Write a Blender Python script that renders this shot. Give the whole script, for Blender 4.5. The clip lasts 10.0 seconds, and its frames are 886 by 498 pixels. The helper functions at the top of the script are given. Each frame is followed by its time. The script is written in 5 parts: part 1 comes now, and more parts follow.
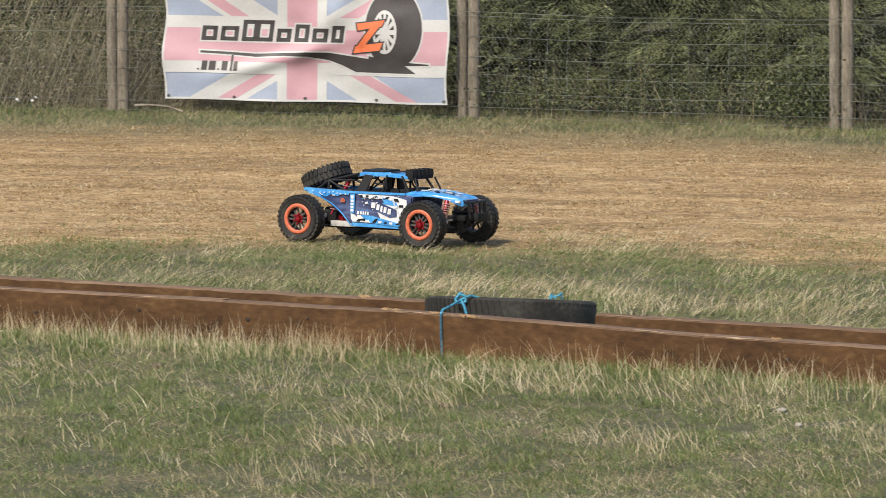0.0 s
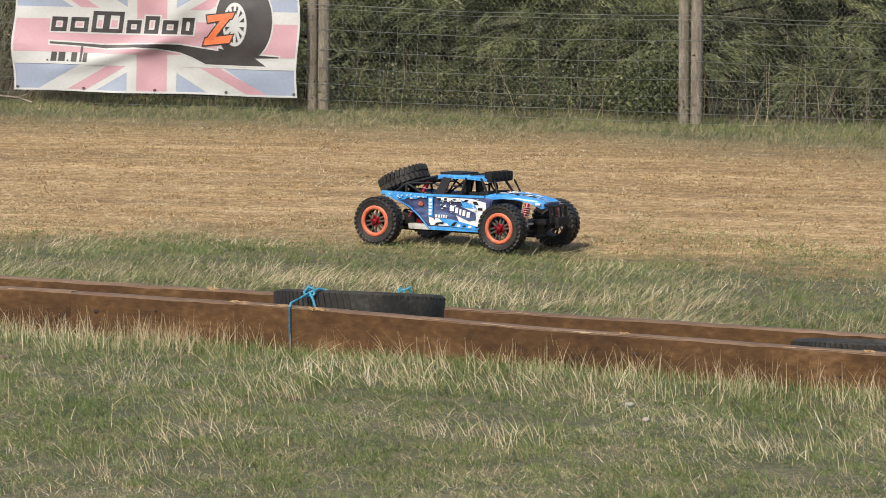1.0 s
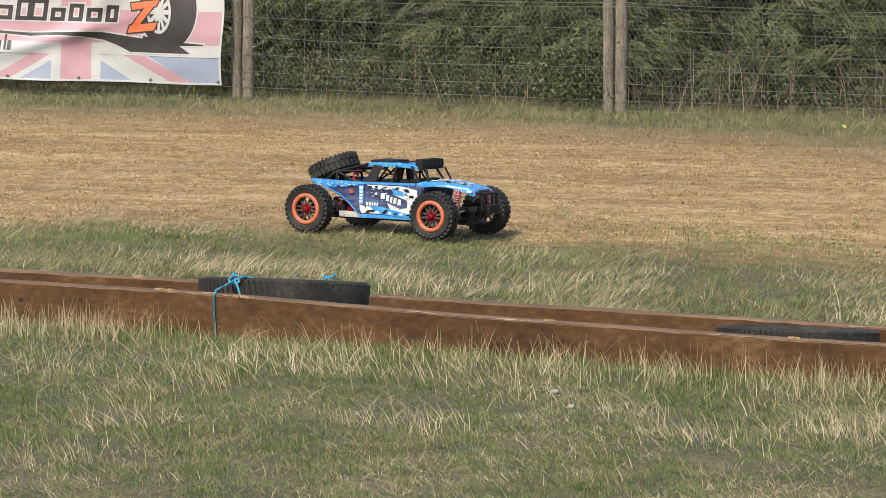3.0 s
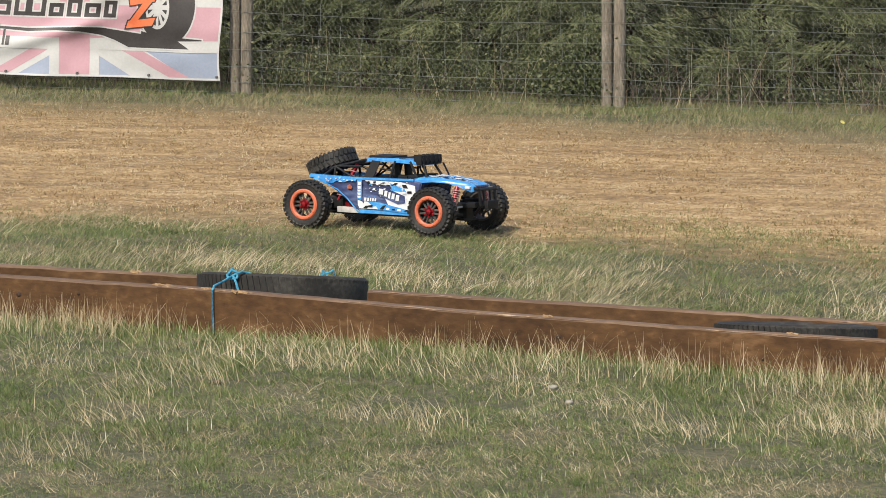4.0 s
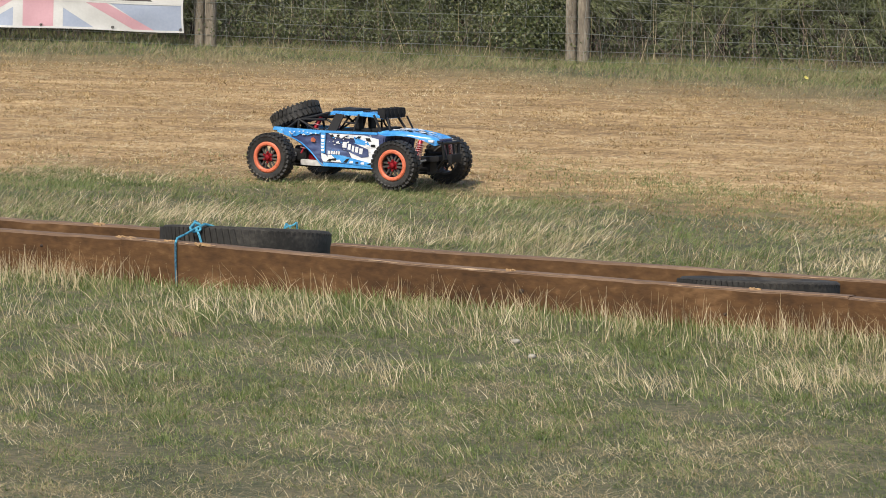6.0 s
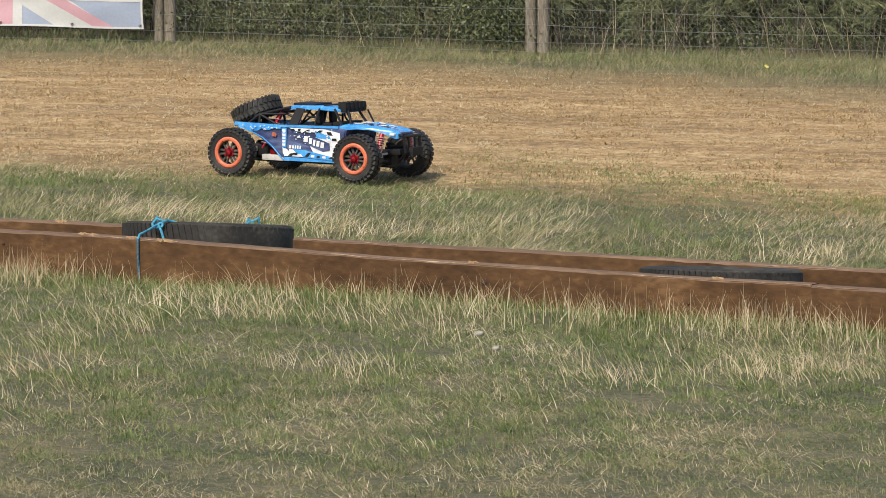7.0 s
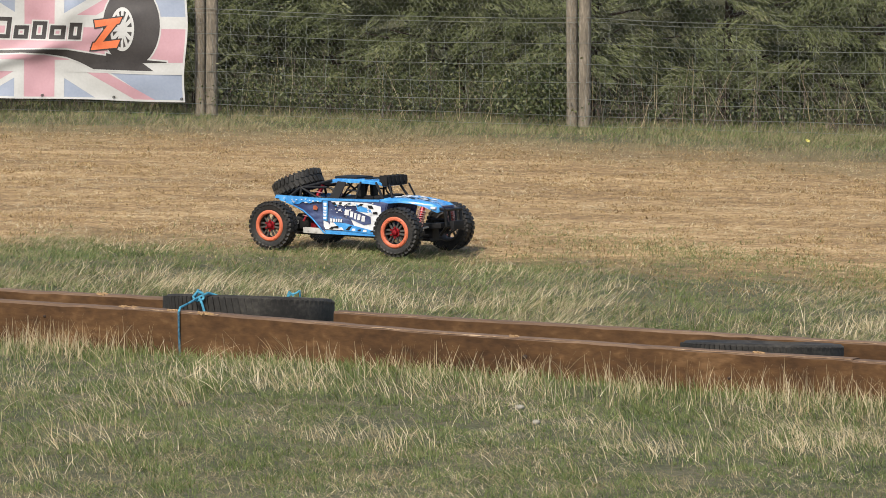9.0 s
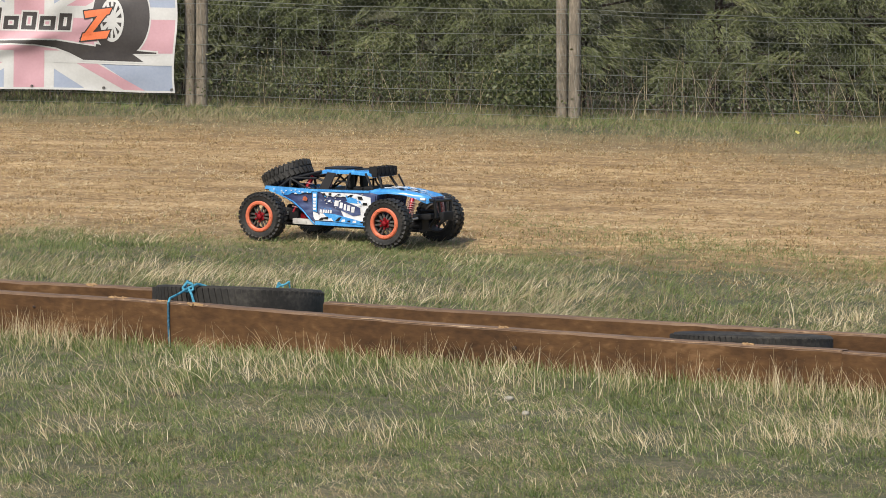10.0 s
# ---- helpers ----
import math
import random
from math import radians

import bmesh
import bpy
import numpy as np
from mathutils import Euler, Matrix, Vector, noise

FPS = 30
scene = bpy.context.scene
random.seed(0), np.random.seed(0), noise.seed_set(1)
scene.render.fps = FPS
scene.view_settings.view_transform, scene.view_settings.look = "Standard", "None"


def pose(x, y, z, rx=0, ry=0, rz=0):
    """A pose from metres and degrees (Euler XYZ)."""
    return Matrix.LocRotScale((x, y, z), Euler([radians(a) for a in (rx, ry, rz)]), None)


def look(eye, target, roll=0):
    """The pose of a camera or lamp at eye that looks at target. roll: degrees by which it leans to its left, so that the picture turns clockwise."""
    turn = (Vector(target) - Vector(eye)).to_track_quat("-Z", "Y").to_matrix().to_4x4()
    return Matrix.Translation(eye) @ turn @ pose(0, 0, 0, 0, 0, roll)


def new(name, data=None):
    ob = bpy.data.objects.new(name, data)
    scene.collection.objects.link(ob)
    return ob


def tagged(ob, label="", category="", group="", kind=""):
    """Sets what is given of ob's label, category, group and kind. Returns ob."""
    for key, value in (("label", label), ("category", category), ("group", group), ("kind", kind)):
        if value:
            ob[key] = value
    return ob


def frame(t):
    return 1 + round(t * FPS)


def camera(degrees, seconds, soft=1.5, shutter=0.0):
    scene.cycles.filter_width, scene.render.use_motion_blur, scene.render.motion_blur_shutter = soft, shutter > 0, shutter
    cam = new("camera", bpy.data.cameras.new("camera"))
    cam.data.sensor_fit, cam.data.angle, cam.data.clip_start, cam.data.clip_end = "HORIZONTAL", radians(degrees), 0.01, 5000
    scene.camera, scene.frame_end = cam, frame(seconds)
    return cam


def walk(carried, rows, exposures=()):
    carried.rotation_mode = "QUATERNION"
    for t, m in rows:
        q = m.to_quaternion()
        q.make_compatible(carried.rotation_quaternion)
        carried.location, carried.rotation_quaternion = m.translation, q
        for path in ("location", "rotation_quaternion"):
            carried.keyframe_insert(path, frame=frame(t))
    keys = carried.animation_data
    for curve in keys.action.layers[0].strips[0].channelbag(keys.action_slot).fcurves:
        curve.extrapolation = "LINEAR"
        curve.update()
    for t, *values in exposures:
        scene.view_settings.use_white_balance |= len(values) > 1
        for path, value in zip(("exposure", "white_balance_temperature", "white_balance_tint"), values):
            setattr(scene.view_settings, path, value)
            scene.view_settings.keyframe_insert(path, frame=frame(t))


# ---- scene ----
cam = camera(10.540, 10.0, soft=0.62, shutter=0.2)
EXPOSURES = [(0.0, 0.45), (2.5, 0.48), (5.0, 0.49), (8.0, 0.48), (9.0, 0.44), (10.0, 0.43)]
PATH = [
    (0.0, pose(0, 0, 1.6, 85.538, 0, 3.134), 0.640),
    (0.1, pose(0, 0, 1.6, 85.528, 0, 2.790), 0.730),
    (0.2, pose(0, 0, 1.6, 85.513, 0, 2.298), 0.858),
    (0.3, pose(0, 0, 1.6, 85.504, 0, 1.980), 0.941),
    (0.4, pose(0, 0, 1.6, 85.498, 0, 1.758), 0.998),
    (0.5, pose(0, 0, 1.6, 85.496, 0, 1.655), 0.936),
    (0.7, pose(0, 0, 1.6, 85.492, 0, 1.574), 1.006),
    (0.9, pose(0, 0, 1.6, 85.487, 0, 1.450), 1.076),
    (1.0, pose(0, 0, 1.6, 85.485, 0, 1.326), 1.111),
    (1.2, pose(0, 0, 1.6, 85.476, 0, 1.015), 1.073),
    (1.4, pose(0, 0, 1.6, 85.467, 0, 0.840), 1.034),
    (1.5, pose(0, 0, 1.6, 85.463, 0, 0.831), 1.015),
    (1.7, pose(0, 0, 1.6, 85.452, 0, 0.609), 1.026),
    (1.8, pose(0, 0, 1.6, 85.447, 0, 0.475), 1.031),
    (2.0, pose(0, 0, 1.6, 85.436, 0, 0.337), 1.042),
    (2.2, pose(0, 0, 1.6, 85.410, 0, 0.295), 1.057),
    (2.5, pose(0, 0, 1.6, 85.371, 0, 0.355), 1.080),
    (2.7, pose(0, 0, 1.6, 85.362, 0, 0.420), 1.089),
    (3.8, pose(0, 0, 1.6, 85.309, 0, 0.402), 1.139),
    (4.0, pose(0, 0, 1.6, 85.299, 0, 0.402), 1.149),
    (4.5, pose(0, 0, 1.6, 85.268, 0, 0.311), 1.350),
    (5.0, pose(0, 0, 1.6, 85.163, 0, 0.209), 1.428),
    (5.5, pose(0, 0, 1.6, 84.987, 0, 0.121), 1.461),
    (6.0, pose(0, 0, 1.6, 84.756, 0, -0.051), 1.464),
    (6.2, pose(0, 0, 1.6, 84.690, 0, -0.145), 1.350),
    (7.3, pose(0, 0, 1.6, 84.678, 0, -0.480), 0.661),
    (7.5, pose(0, 0, 1.6, 84.789, 0, -0.372), 0.657),
    (8.0, pose(0, 0, 1.6, 85.126, 0, -0.167), 0.816),
    (8.5, pose(0, 0, 1.6, 85.354, 0, -0.039), 0.921),
    (9.0, pose(0, 0, 1.6, 85.550, 0, -0.000), 0.900),
    (9.5, pose(0, 0, 1.6, 85.599, 0, -0.043), 0.832),
    (10.0, pose(0, 0, 1.6, 85.446, 0, -0.126), 0.977),
]
walk(cam, [(t, m @ pose(0, 0, 0, 0, 0, lean)) for t, m, lean in PATH], EXPOSURES)

# ---- light ----
SUN_TO = Vector((-0.34, -0.58, 0.74)).normalized()      # towards the sun: over the camera's left shoulder
world = bpy.data.worlds.new("world")
scene.world = world
world.use_nodes = True
sky = world.node_tree.nodes.new("ShaderNodeTexSky")
sky.sky_type, sky.sun_disc = "NISHITA", False
sky.sun_elevation = math.asin(SUN_TO.z)
sky.sun_rotation = math.atan2(SUN_TO.x, SUN_TO.y)
sky.dust_density, sky.air_density = 2.5, 1.0
background = world.node_tree.nodes["Background"]
background.inputs["Strength"].default_value = 0.125
world.node_tree.links.new(sky.outputs[0], background.inputs["Color"])
sun = new("sun", bpy.data.lights.new("sun", "SUN"))
sun.data.energy, sun.data.angle, sun.data.color = 3.2, radians(1.2), (1.0, 0.918, 0.79)
sun.matrix_world = look((0, 0, 30), Vector((0, 0, 30)) - SUN_TO)


# ---- materials ----
def material(name, colors, scale=8.0, rough=0.7, metal=0.0, bump=0.0, fine=60.0, island=False, per_object=False, stretch=(1, 1, 1), coat=0.0, thin=0.0, spec=0.5, single=0.62, spread=0.8):
    """Colours spread by coarse and fine noise (and by piece), with grain in the relief."""
    m = bpy.data.materials.new(name)
    m.use_nodes = True
    nt = m.node_tree
    n, l = nt.nodes, nt.links
    bsdf = n["Principled BSDF"]
    tc = n.new("ShaderNodeTexCoord")
    mp = n.new("ShaderNodeMapping")
    mp.inputs["Scale"].default_value = stretch
    l.new(tc.outputs["Object"], mp.inputs["Vector"])
    a, b = n.new("ShaderNodeTexNoise"), n.new("ShaderNodeTexNoise")
    for node, s, d in ((a, scale, 3), (b, fine, 4)):
        node.inputs["Scale"].default_value, node.inputs["Detail"].default_value = s, d
        l.new(mp.outputs["Vector"], node.inputs["Vector"])
    mix = n.new("ShaderNodeMath")
    mix.operation = "MULTIPLY_ADD"
    l.new(b.outputs["Fac"], mix.inputs[0])
    mix.inputs[1].default_value = 0.45
    half = n.new("ShaderNodeMath")
    half.operation = "MULTIPLY"
    half.inputs[1].default_value = 0.55
    l.new(a.outputs["Fac"], half.inputs[0])
    l.new(half.outputs[0], mix.inputs[2])
    fac = mix.outputs[0]
    if island or per_object:
        src = n.new("ShaderNodeNewGeometry" if island else "ShaderNodeObjectInfo")
        rnd = src.outputs["Random Per Island" if island else "Random"]
        add = n.new("ShaderNodeMath")
        add.operation = "MULTIPLY_ADD"
        l.new(rnd, add.inputs[0])
        add.inputs[1].default_value = single
        sc = n.new("ShaderNodeMath")
        sc.operation = "MULTIPLY_ADD"
        l.new(fac, sc.inputs[0])
        sc.inputs[1].default_value, sc.inputs[2].default_value = spread, 0.19 + (0.62 - single) / 2 - spread / 2
        l.new(sc.outputs[0], add.inputs[2])
        fac = add.outputs[0]
    ramp = n.new("ShaderNodeValToRGB")
    els = ramp.color_ramp.elements
    while len(els) < len(colors):
        els.new(0.5)
    lo, hi = (0.1, 0.9) if island or per_object else (0.34, 0.66)
    for i, c in enumerate(colors):
        els[i].position = lo + (hi - lo) * i / max(1, len(colors) - 1)
        els[i].color = (*c, 1)
    l.new(fac, ramp.inputs["Fac"])
    l.new(ramp.outputs["Color"], bsdf.inputs["Base Color"])
    rr = n.new("ShaderNodeMapRange")
    rr.inputs["To Min"].default_value, rr.inputs["To Max"].default_value = max(0.03, rough - 0.12), min(1, rough + 0.12)
    l.new(b.outputs["Fac"], rr.inputs["Value"])
    l.new(rr.outputs["Result"], bsdf.inputs["Roughness"])
    bsdf.inputs["Metallic"].default_value = metal
    bsdf.inputs["Coat Weight"].default_value = coat
    bsdf.inputs["Specular IOR Level"].default_value = spec
    if thin:
        tr = n.new("ShaderNodeBsdfTranslucent")
        l.new(ramp.outputs["Color"], tr.inputs["Color"])
        ms = n.new("ShaderNodeMixShader")
        ms.inputs[0].default_value = thin
        l.new(bsdf.outputs[0], ms.inputs[1])
        l.new(tr.outputs[0], ms.inputs[2])
        l.new(ms.outputs[0], n["Material Output"].inputs["Surface"])
    if bump:
        bp = n.new("ShaderNodeBump")
        bp.inputs["Strength"].default_value, bp.inputs["Distance"].default_value = bump, 0.004
        l.new(b.outputs["Fac"], bp.inputs["Height"])
        l.new(bp.outputs["Normal"], bsdf.inputs["Normal"])
    return m


GRASS = material("grass_blade", [(0.046, 0.072, 0.019), (0.097, 0.142, 0.035), (0.165, 0.206, 0.062), (0.29, 0.288, 0.124)], 6.0, 0.55, fine=24, island=True, thin=0.25, single=0.5, spread=1.5)
DRY = material("dry_grass", [(0.34, 0.26, 0.14), (0.47, 0.38, 0.22), (0.60, 0.51, 0.33), (0.68, 0.61, 0.44)], 1.5, 0.6, island=True, thin=0.2)
THATCH = material("dead_thatch", [(0.13, 0.11, 0.06), (0.21, 0.18, 0.095), (0.30, 0.25, 0.14), (0.38, 0.32, 0.19)], 5.0, 0.8, fine=22, island=True, thin=0.1, single=0.5, spread=1.3)
STUBBLE = material("straw_stubble", [(0.110, 0.066, 0.025), (0.212, 0.134, 0.051), (0.35, 0.240, 0.105), (0.60, 0.465, 0.255)], 2.2, 0.65, fine=20, island=True, thin=0.1, single=0.62, spread=1.5, stretch=(0.8, 1.4, 1))
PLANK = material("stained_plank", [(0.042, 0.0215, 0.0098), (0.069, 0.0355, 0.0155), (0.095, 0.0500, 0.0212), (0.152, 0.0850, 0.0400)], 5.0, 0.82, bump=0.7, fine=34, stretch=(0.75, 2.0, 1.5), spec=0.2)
# plank tops: weathering, plus the sunlit upper edge put into the colour
PLANK_TOP = material("weathered_lit_plank_top", [(0.085, 0.05, 0.028), (0.13, 0.08, 0.047), (0.20, 0.135, 0.085)], 5.0, 0.85, bump=0.6, fine=50, stretch=(0.5, 2.2, 2.2))
RAWWOOD = material("broken_wood", [(0.22, 0.13, 0.06), (0.42, 0.28, 0.14)], 20, 0.8, bump=0.4)
KNOT = material("wood_knot", [(0.012, 0.007, 0.005), (0.04, 0.02, 0.01)], 30, 0.8)
POST = material("weathered_post", [(0.09, 0.077, 0.058), (0.18, 0.152, 0.115), (0.31, 0.265, 0.205)], 7, 0.88, bump=0.9, fine=38, stretch=(3, 3, 0.7))
LINE = material("pale_line_wire", [(0.18, 0.20, 0.18), (0.33, 0.35, 0.33)], 2.5, 0.55, metal=0.2)
# for the bank behind the hedge: shade between the boughs as a dark colour
GAP_SHADE = material("hedge_gap_shade", [(0.024, 0.027, 0.016), (0.045, 0.05, 0.027), (0.075, 0.075, 0.042)], 4, 0.95, bump=0.8, fine=22)
WIRE = material("galvanised_wire", [(0.20, 0.21, 0.20), (0.36, 0.37, 0.36)], 3, 0.5, metal=0.6)
RUBBER = material("tyre_rubber", [(0.013, 0.0128, 0.0124), (0.025, 0.0242, 0.023), (0.05, 0.047, 0.042)], 9, 0.55, bump=0.3, fine=90, spec=0.3)
ROPE_DARK = material("dark_blue_rope", [(0.012, 0.03, 0.05), (0.03, 0.11, 0.17), (0.07, 0.2, 0.28)], 90, 0.75, bump=0.6, fine=240)
OLD_RUBBER = material("old_tyre_rubber", [(0.016, 0.0152, 0.014), (0.028, 0.0265, 0.0238), (0.062, 0.057, 0.049)], 6, 0.72, bump=0.3, fine=70, spec=0.25)
ROPE = material("blue_rope", [(0.02, 0.12, 0.20), (0.05, 0.27, 0.40), (0.09, 0.36, 0.5)], 60, 0.7, bump=0.6, fine=200)
LEAF = material("conifer_spray", [(0.056, 0.066, 0.027), (0.095, 0.112, 0.046), (0.146, 0.165, 0.069), (0.225, 0.232, 0.111)], 2.2, 0.6, fine=6.0, island=True, thin=0.22, single=0.36, spread=1.9)
BRAMBLE = material("bramble_leaf", [(0.03, 0.045, 0.014), (0.06, 0.08, 0.025), (0.11, 0.125, 0.045), (0.19, 0.175, 0.08)], 3, 0.55, island=True, thin=0.25)
TWIG = material("dead_twig", [(0.07, 0.05, 0.04), (0.16, 0.115, 0.09), (0.30, 0.24, 0.19)], 3, 0.85, island=True)
SCRUB = material("dusty_scrub_leaf", [(0.085, 0.10, 0.045), (0.15, 0.165, 0.075), (0.24, 0.235, 0.12), (0.36, 0.32, 0.20)], 2.5, 0.6, fine=12, island=True, thin=0.3, single=0.5, spread=1.5)
CANE = material("pale_dry_cane", [(0.17, 0.145, 0.09), (0.29, 0.25, 0.165), (0.42, 0.37, 0.26)], 2.5, 0.8, fine=12, island=True)
BARK = material("conifer_bark", [(0.035, 0.025, 0.018), (0.08, 0.058, 0.042)], 9, 0.9, bump=0.8)
BLUE = material("blue_paint", [(0.035, 0.20, 0.52), (0.05, 0.27, 0.62), (0.09, 0.36, 0.72)], 14, 0.25, fine=60, coat=0.8)
NAVY = material("navy_graphic", [(0.022, 0.028, 0.075), (0.05, 0.066, 0.15), (0.12, 0.16, 0.30)], 9, 0.2, fine=30, coat=0.9, stretch=(0.5, 1, 1.6))
WHITE = material("white_graphic", [(0.55, 0.56, 0.58), (0.72, 0.73, 0.75)], 22, 0.38, coat=0.3)
BLACK = material("black_plastic", [(0.008, 0.008, 0.009), (0.016, 0.016, 0.017)], 20, 0.6, spec=0.22)
SATIN = material("black_tube", [(0.006, 0.006, 0.007), (0.014, 0.014, 0.014)], 30, 0.42, spec=0.3)
ORANGE = material("orange_ring", [(0.48, 0.115, 0.055), (0.62, 0.165, 0.085)], 25, 0.4)
RED = material("red_anodised", [(0.24, 0.010, 0.018), (0.42, 0.025, 0.035)], 30, 0.3, metal=0.7)
STEEL = material("bare_steel", [(0.5, 0.49, 0.47), (0.66, 0.65, 0.63)], 25, 0.4, metal=0.2)
GREY_RIM = material("grey_rim", [(0.04, 0.037, 0.035), (0.09, 0.083, 0.076)], 25, 0.45)
EDGE = material("worn_lit_edge", [(0.10, 0.055, 0.03), (0.18, 0.11, 0.062), (0.38, 0.27, 0.17)], 6, 0.8, bump=0.3)
SPRING = material("pale_spring", [(0.38, 0.20, 0.19), (0.50, 0.32, 0.31)], 25, 0.4)
EMBER = material("orange_badge", [(0.22, 0.04, 0.02), (0.4, 0.12, 0.06)], 60, 0.4)
TUFT_LUMP = material("pale_tuft_lump", [(0.20, 0.19, 0.15), (0.33, 0.31, 0.26)], 30, 0.9, bump=0.6)
CLOD = material("earth_clod", [(0.06, 0.045, 0.03), (0.13, 0.10, 0.065)], 30, 0.95, bump=0.8)
PETAL = material("white_petal", [(0.45, 0.45, 0.42), (0.6, 0.6, 0.57)], 30, 0.6)
YELLOW = material("yellow_petal", [(0.42, 0.37, 0.08), (0.55, 0.5, 0.14)], 30, 0.6)
CLOTH_WHITE = material("banner_white", [(0.46, 0.46, 0.445), (0.53, 0.53, 0.515)], 3, 0.55, bump=0.05)
CLOTH_PINK = material("banner_pink", [(0.46, 0.26, 0.295), (0.51, 0.305, 0.34)], 3, 0.55, bump=0.05)
CLOTH_BLUE = material("banner_pale_blue", [(0.255, 0.30, 0.39), (0.31, 0.35, 0.435)], 3, 0.55, bump=0.05)
CLOTH_DARK = material("banner_dark_print", [(0.03, 0.026, 0.026), (0.05, 0.044, 0.042)], 5, 0.5)
CLOTH_ORANGE = material("banner_orange_print", [(0.66, 0.14, 0.05), (0.75, 0.2, 0.08)], 5, 0.5)


# ---- tools ----
def part(name, bm, mat, parent=None, label="", smooth=False, at=None):
    """Links a bmesh as one mesh object, under a thing or a part if parent is given."""
    me = bpy.data.meshes.new(name)
    bmesh.ops.recalc_face_normals(bm, faces=bm.faces)
    bm.to_mesh(me)
    bm.free()
    for m in (mat if isinstance(mat, (list, tuple)) else [mat]):
        me.materials.append(m)
    if smooth:
        me.polygons.foreach_set("use_smooth", [True] * len(me.polygons))
        me.set_sharp_from_angle(angle=radians(40))
    ob = new(name, me)
    if parent:
        ob.parent = parent
    if at is not None:
        ob.matrix_basis = at
    if label:
        ob["label"] = label
    return ob


def soup(name, verts, faces, mat):
    """One mesh object out of arrays, for what nobody could count. All faces have the same number of corners."""
    me = bpy.data.meshes.new(name)
    verts, faces = np.asarray(verts, dtype=np.float32), np.asarray(faces, dtype=np.int32)
    k = faces.shape[1]
    me.vertices.add(len(verts))
    me.vertices.foreach_set("co", verts.ravel())
    me.loops.add(faces.size)
    me.loops.foreach_set("vertex_index", faces.ravel())
    me.polygons.add(len(faces))
    me.polygons.foreach_set("loop_start", np.arange(0, faces.size, k, dtype=np.int32))
    me.materials.append(mat)
    me.update(calc_edges=True)
    return new(name, me)


def box(bm, lo, hi, m=None, bevel=0.0):
    made = bmesh.ops.create_cube(bm, size=1.0)["verts"]
    lo, hi = Vector(lo), Vector(hi)
    mid, size = (lo + hi) / 2, hi - lo
    for v in made:
        v.co = Vector((v.co.x * size.x, v.co.y * size.y, v.co.z * size.z)) + mid
    if bevel:
        edges = {e for v in made for e in v.link_edges}
        out = bmesh.ops.bevel(bm, geom=list(edges), offset=bevel, segments=2, affect="EDGES", profile=0.7)
        made = out["verts"]
    if m is not None:
        for v in made:
            v.co = m @ v.co
    return made


def tube(bm, a, b, r, r2=None, sides=8):
    """A round bar from a to b."""
    a, b = Vector(a), Vector(b)
    d = b - a
    turn = d.to_track_quat("Z", "Y").to_matrix().to_4x4()
    bmesh.ops.create_cone(bm, cap_ends=True, segments=sides, radius1=r, radius2=r if r2 is None else r2, depth=d.length,
                          matrix=Matrix.Translation((a + b) / 2) @ turn)


def pipe(bm, pts, r, sides=8):
    for a, b in zip(pts, pts[1:]):
        tube(bm, a, b, r, None, sides)


def lathe(bm, profile, steps=48, axis="y", closed=False):
    """Turns a profile of (along the axis, radius) round the axis."""
    rings = []
    for i in range(steps):
        c, s = math.cos(2 * math.pi * i / steps), math.sin(2 * math.pi * i / steps)
        rings.append([bm.verts.new((r * c, a, r * s) if axis == "y" else (r * c, r * s, a)) for a, r in profile])
    n = len(profile)
    for i in range(steps):
        p, q = rings[i], rings[(i + 1) % steps]
        for j in range(n if closed else n - 1):
            bm.faces.new((p[j], p[(j + 1) % n], q[(j + 1) % n], q[j]))


def slab(bm, outline, y0, y1, wide=None):
    """A polygon in x and z, given depth from y0 to y1; wide(x) scales the depth along x."""
    wide = wide or (lambda x: 1.0)
    rows = [[bm.verts.new((x, y * wide(x), z)) for x, z in outline] for y in (y0, y1)]
    bm.faces.new(rows[0])
    bm.faces.new(rows[1][::-1])
    for i in range(len(outline)):
        j = (i + 1) % len(outline)
        bm.faces.new((rows[0][i], rows[1][i], rows[1][j], rows[0][j]))


def hump(x, y):
    """The height of the ground."""
    f = 0.010 * noise.noise((x * 1.3, y * 1.3, 0.3)) + 0.006 * noise.noise((x * 5, y * 5, 4.1))
    f -= 0.035 * max(0.0, min(1.0, (y - 28.5) / 2.5))
    # a shallow dip where the verge falls away before the truck
    f -= 0.030 * math.exp(-((x - 0.25) ** 2 + (y - 20.0) ** 2) / 0.14)
    return f + 0.028 * max(0.0, min(1.0, (x + 1.2) / 1.2)) * math.exp(-((15.92 - 0.602 * (x + 1.06) - y - 0.12) / 0.2) ** 2) * (12 < y < 17)


def front_edge(x):
    return 20.3 - 0.42 * x - 0.18 * x * x


def back_edge(x):
    return 29.9 - 0.55 * x - 0.11 * x * x


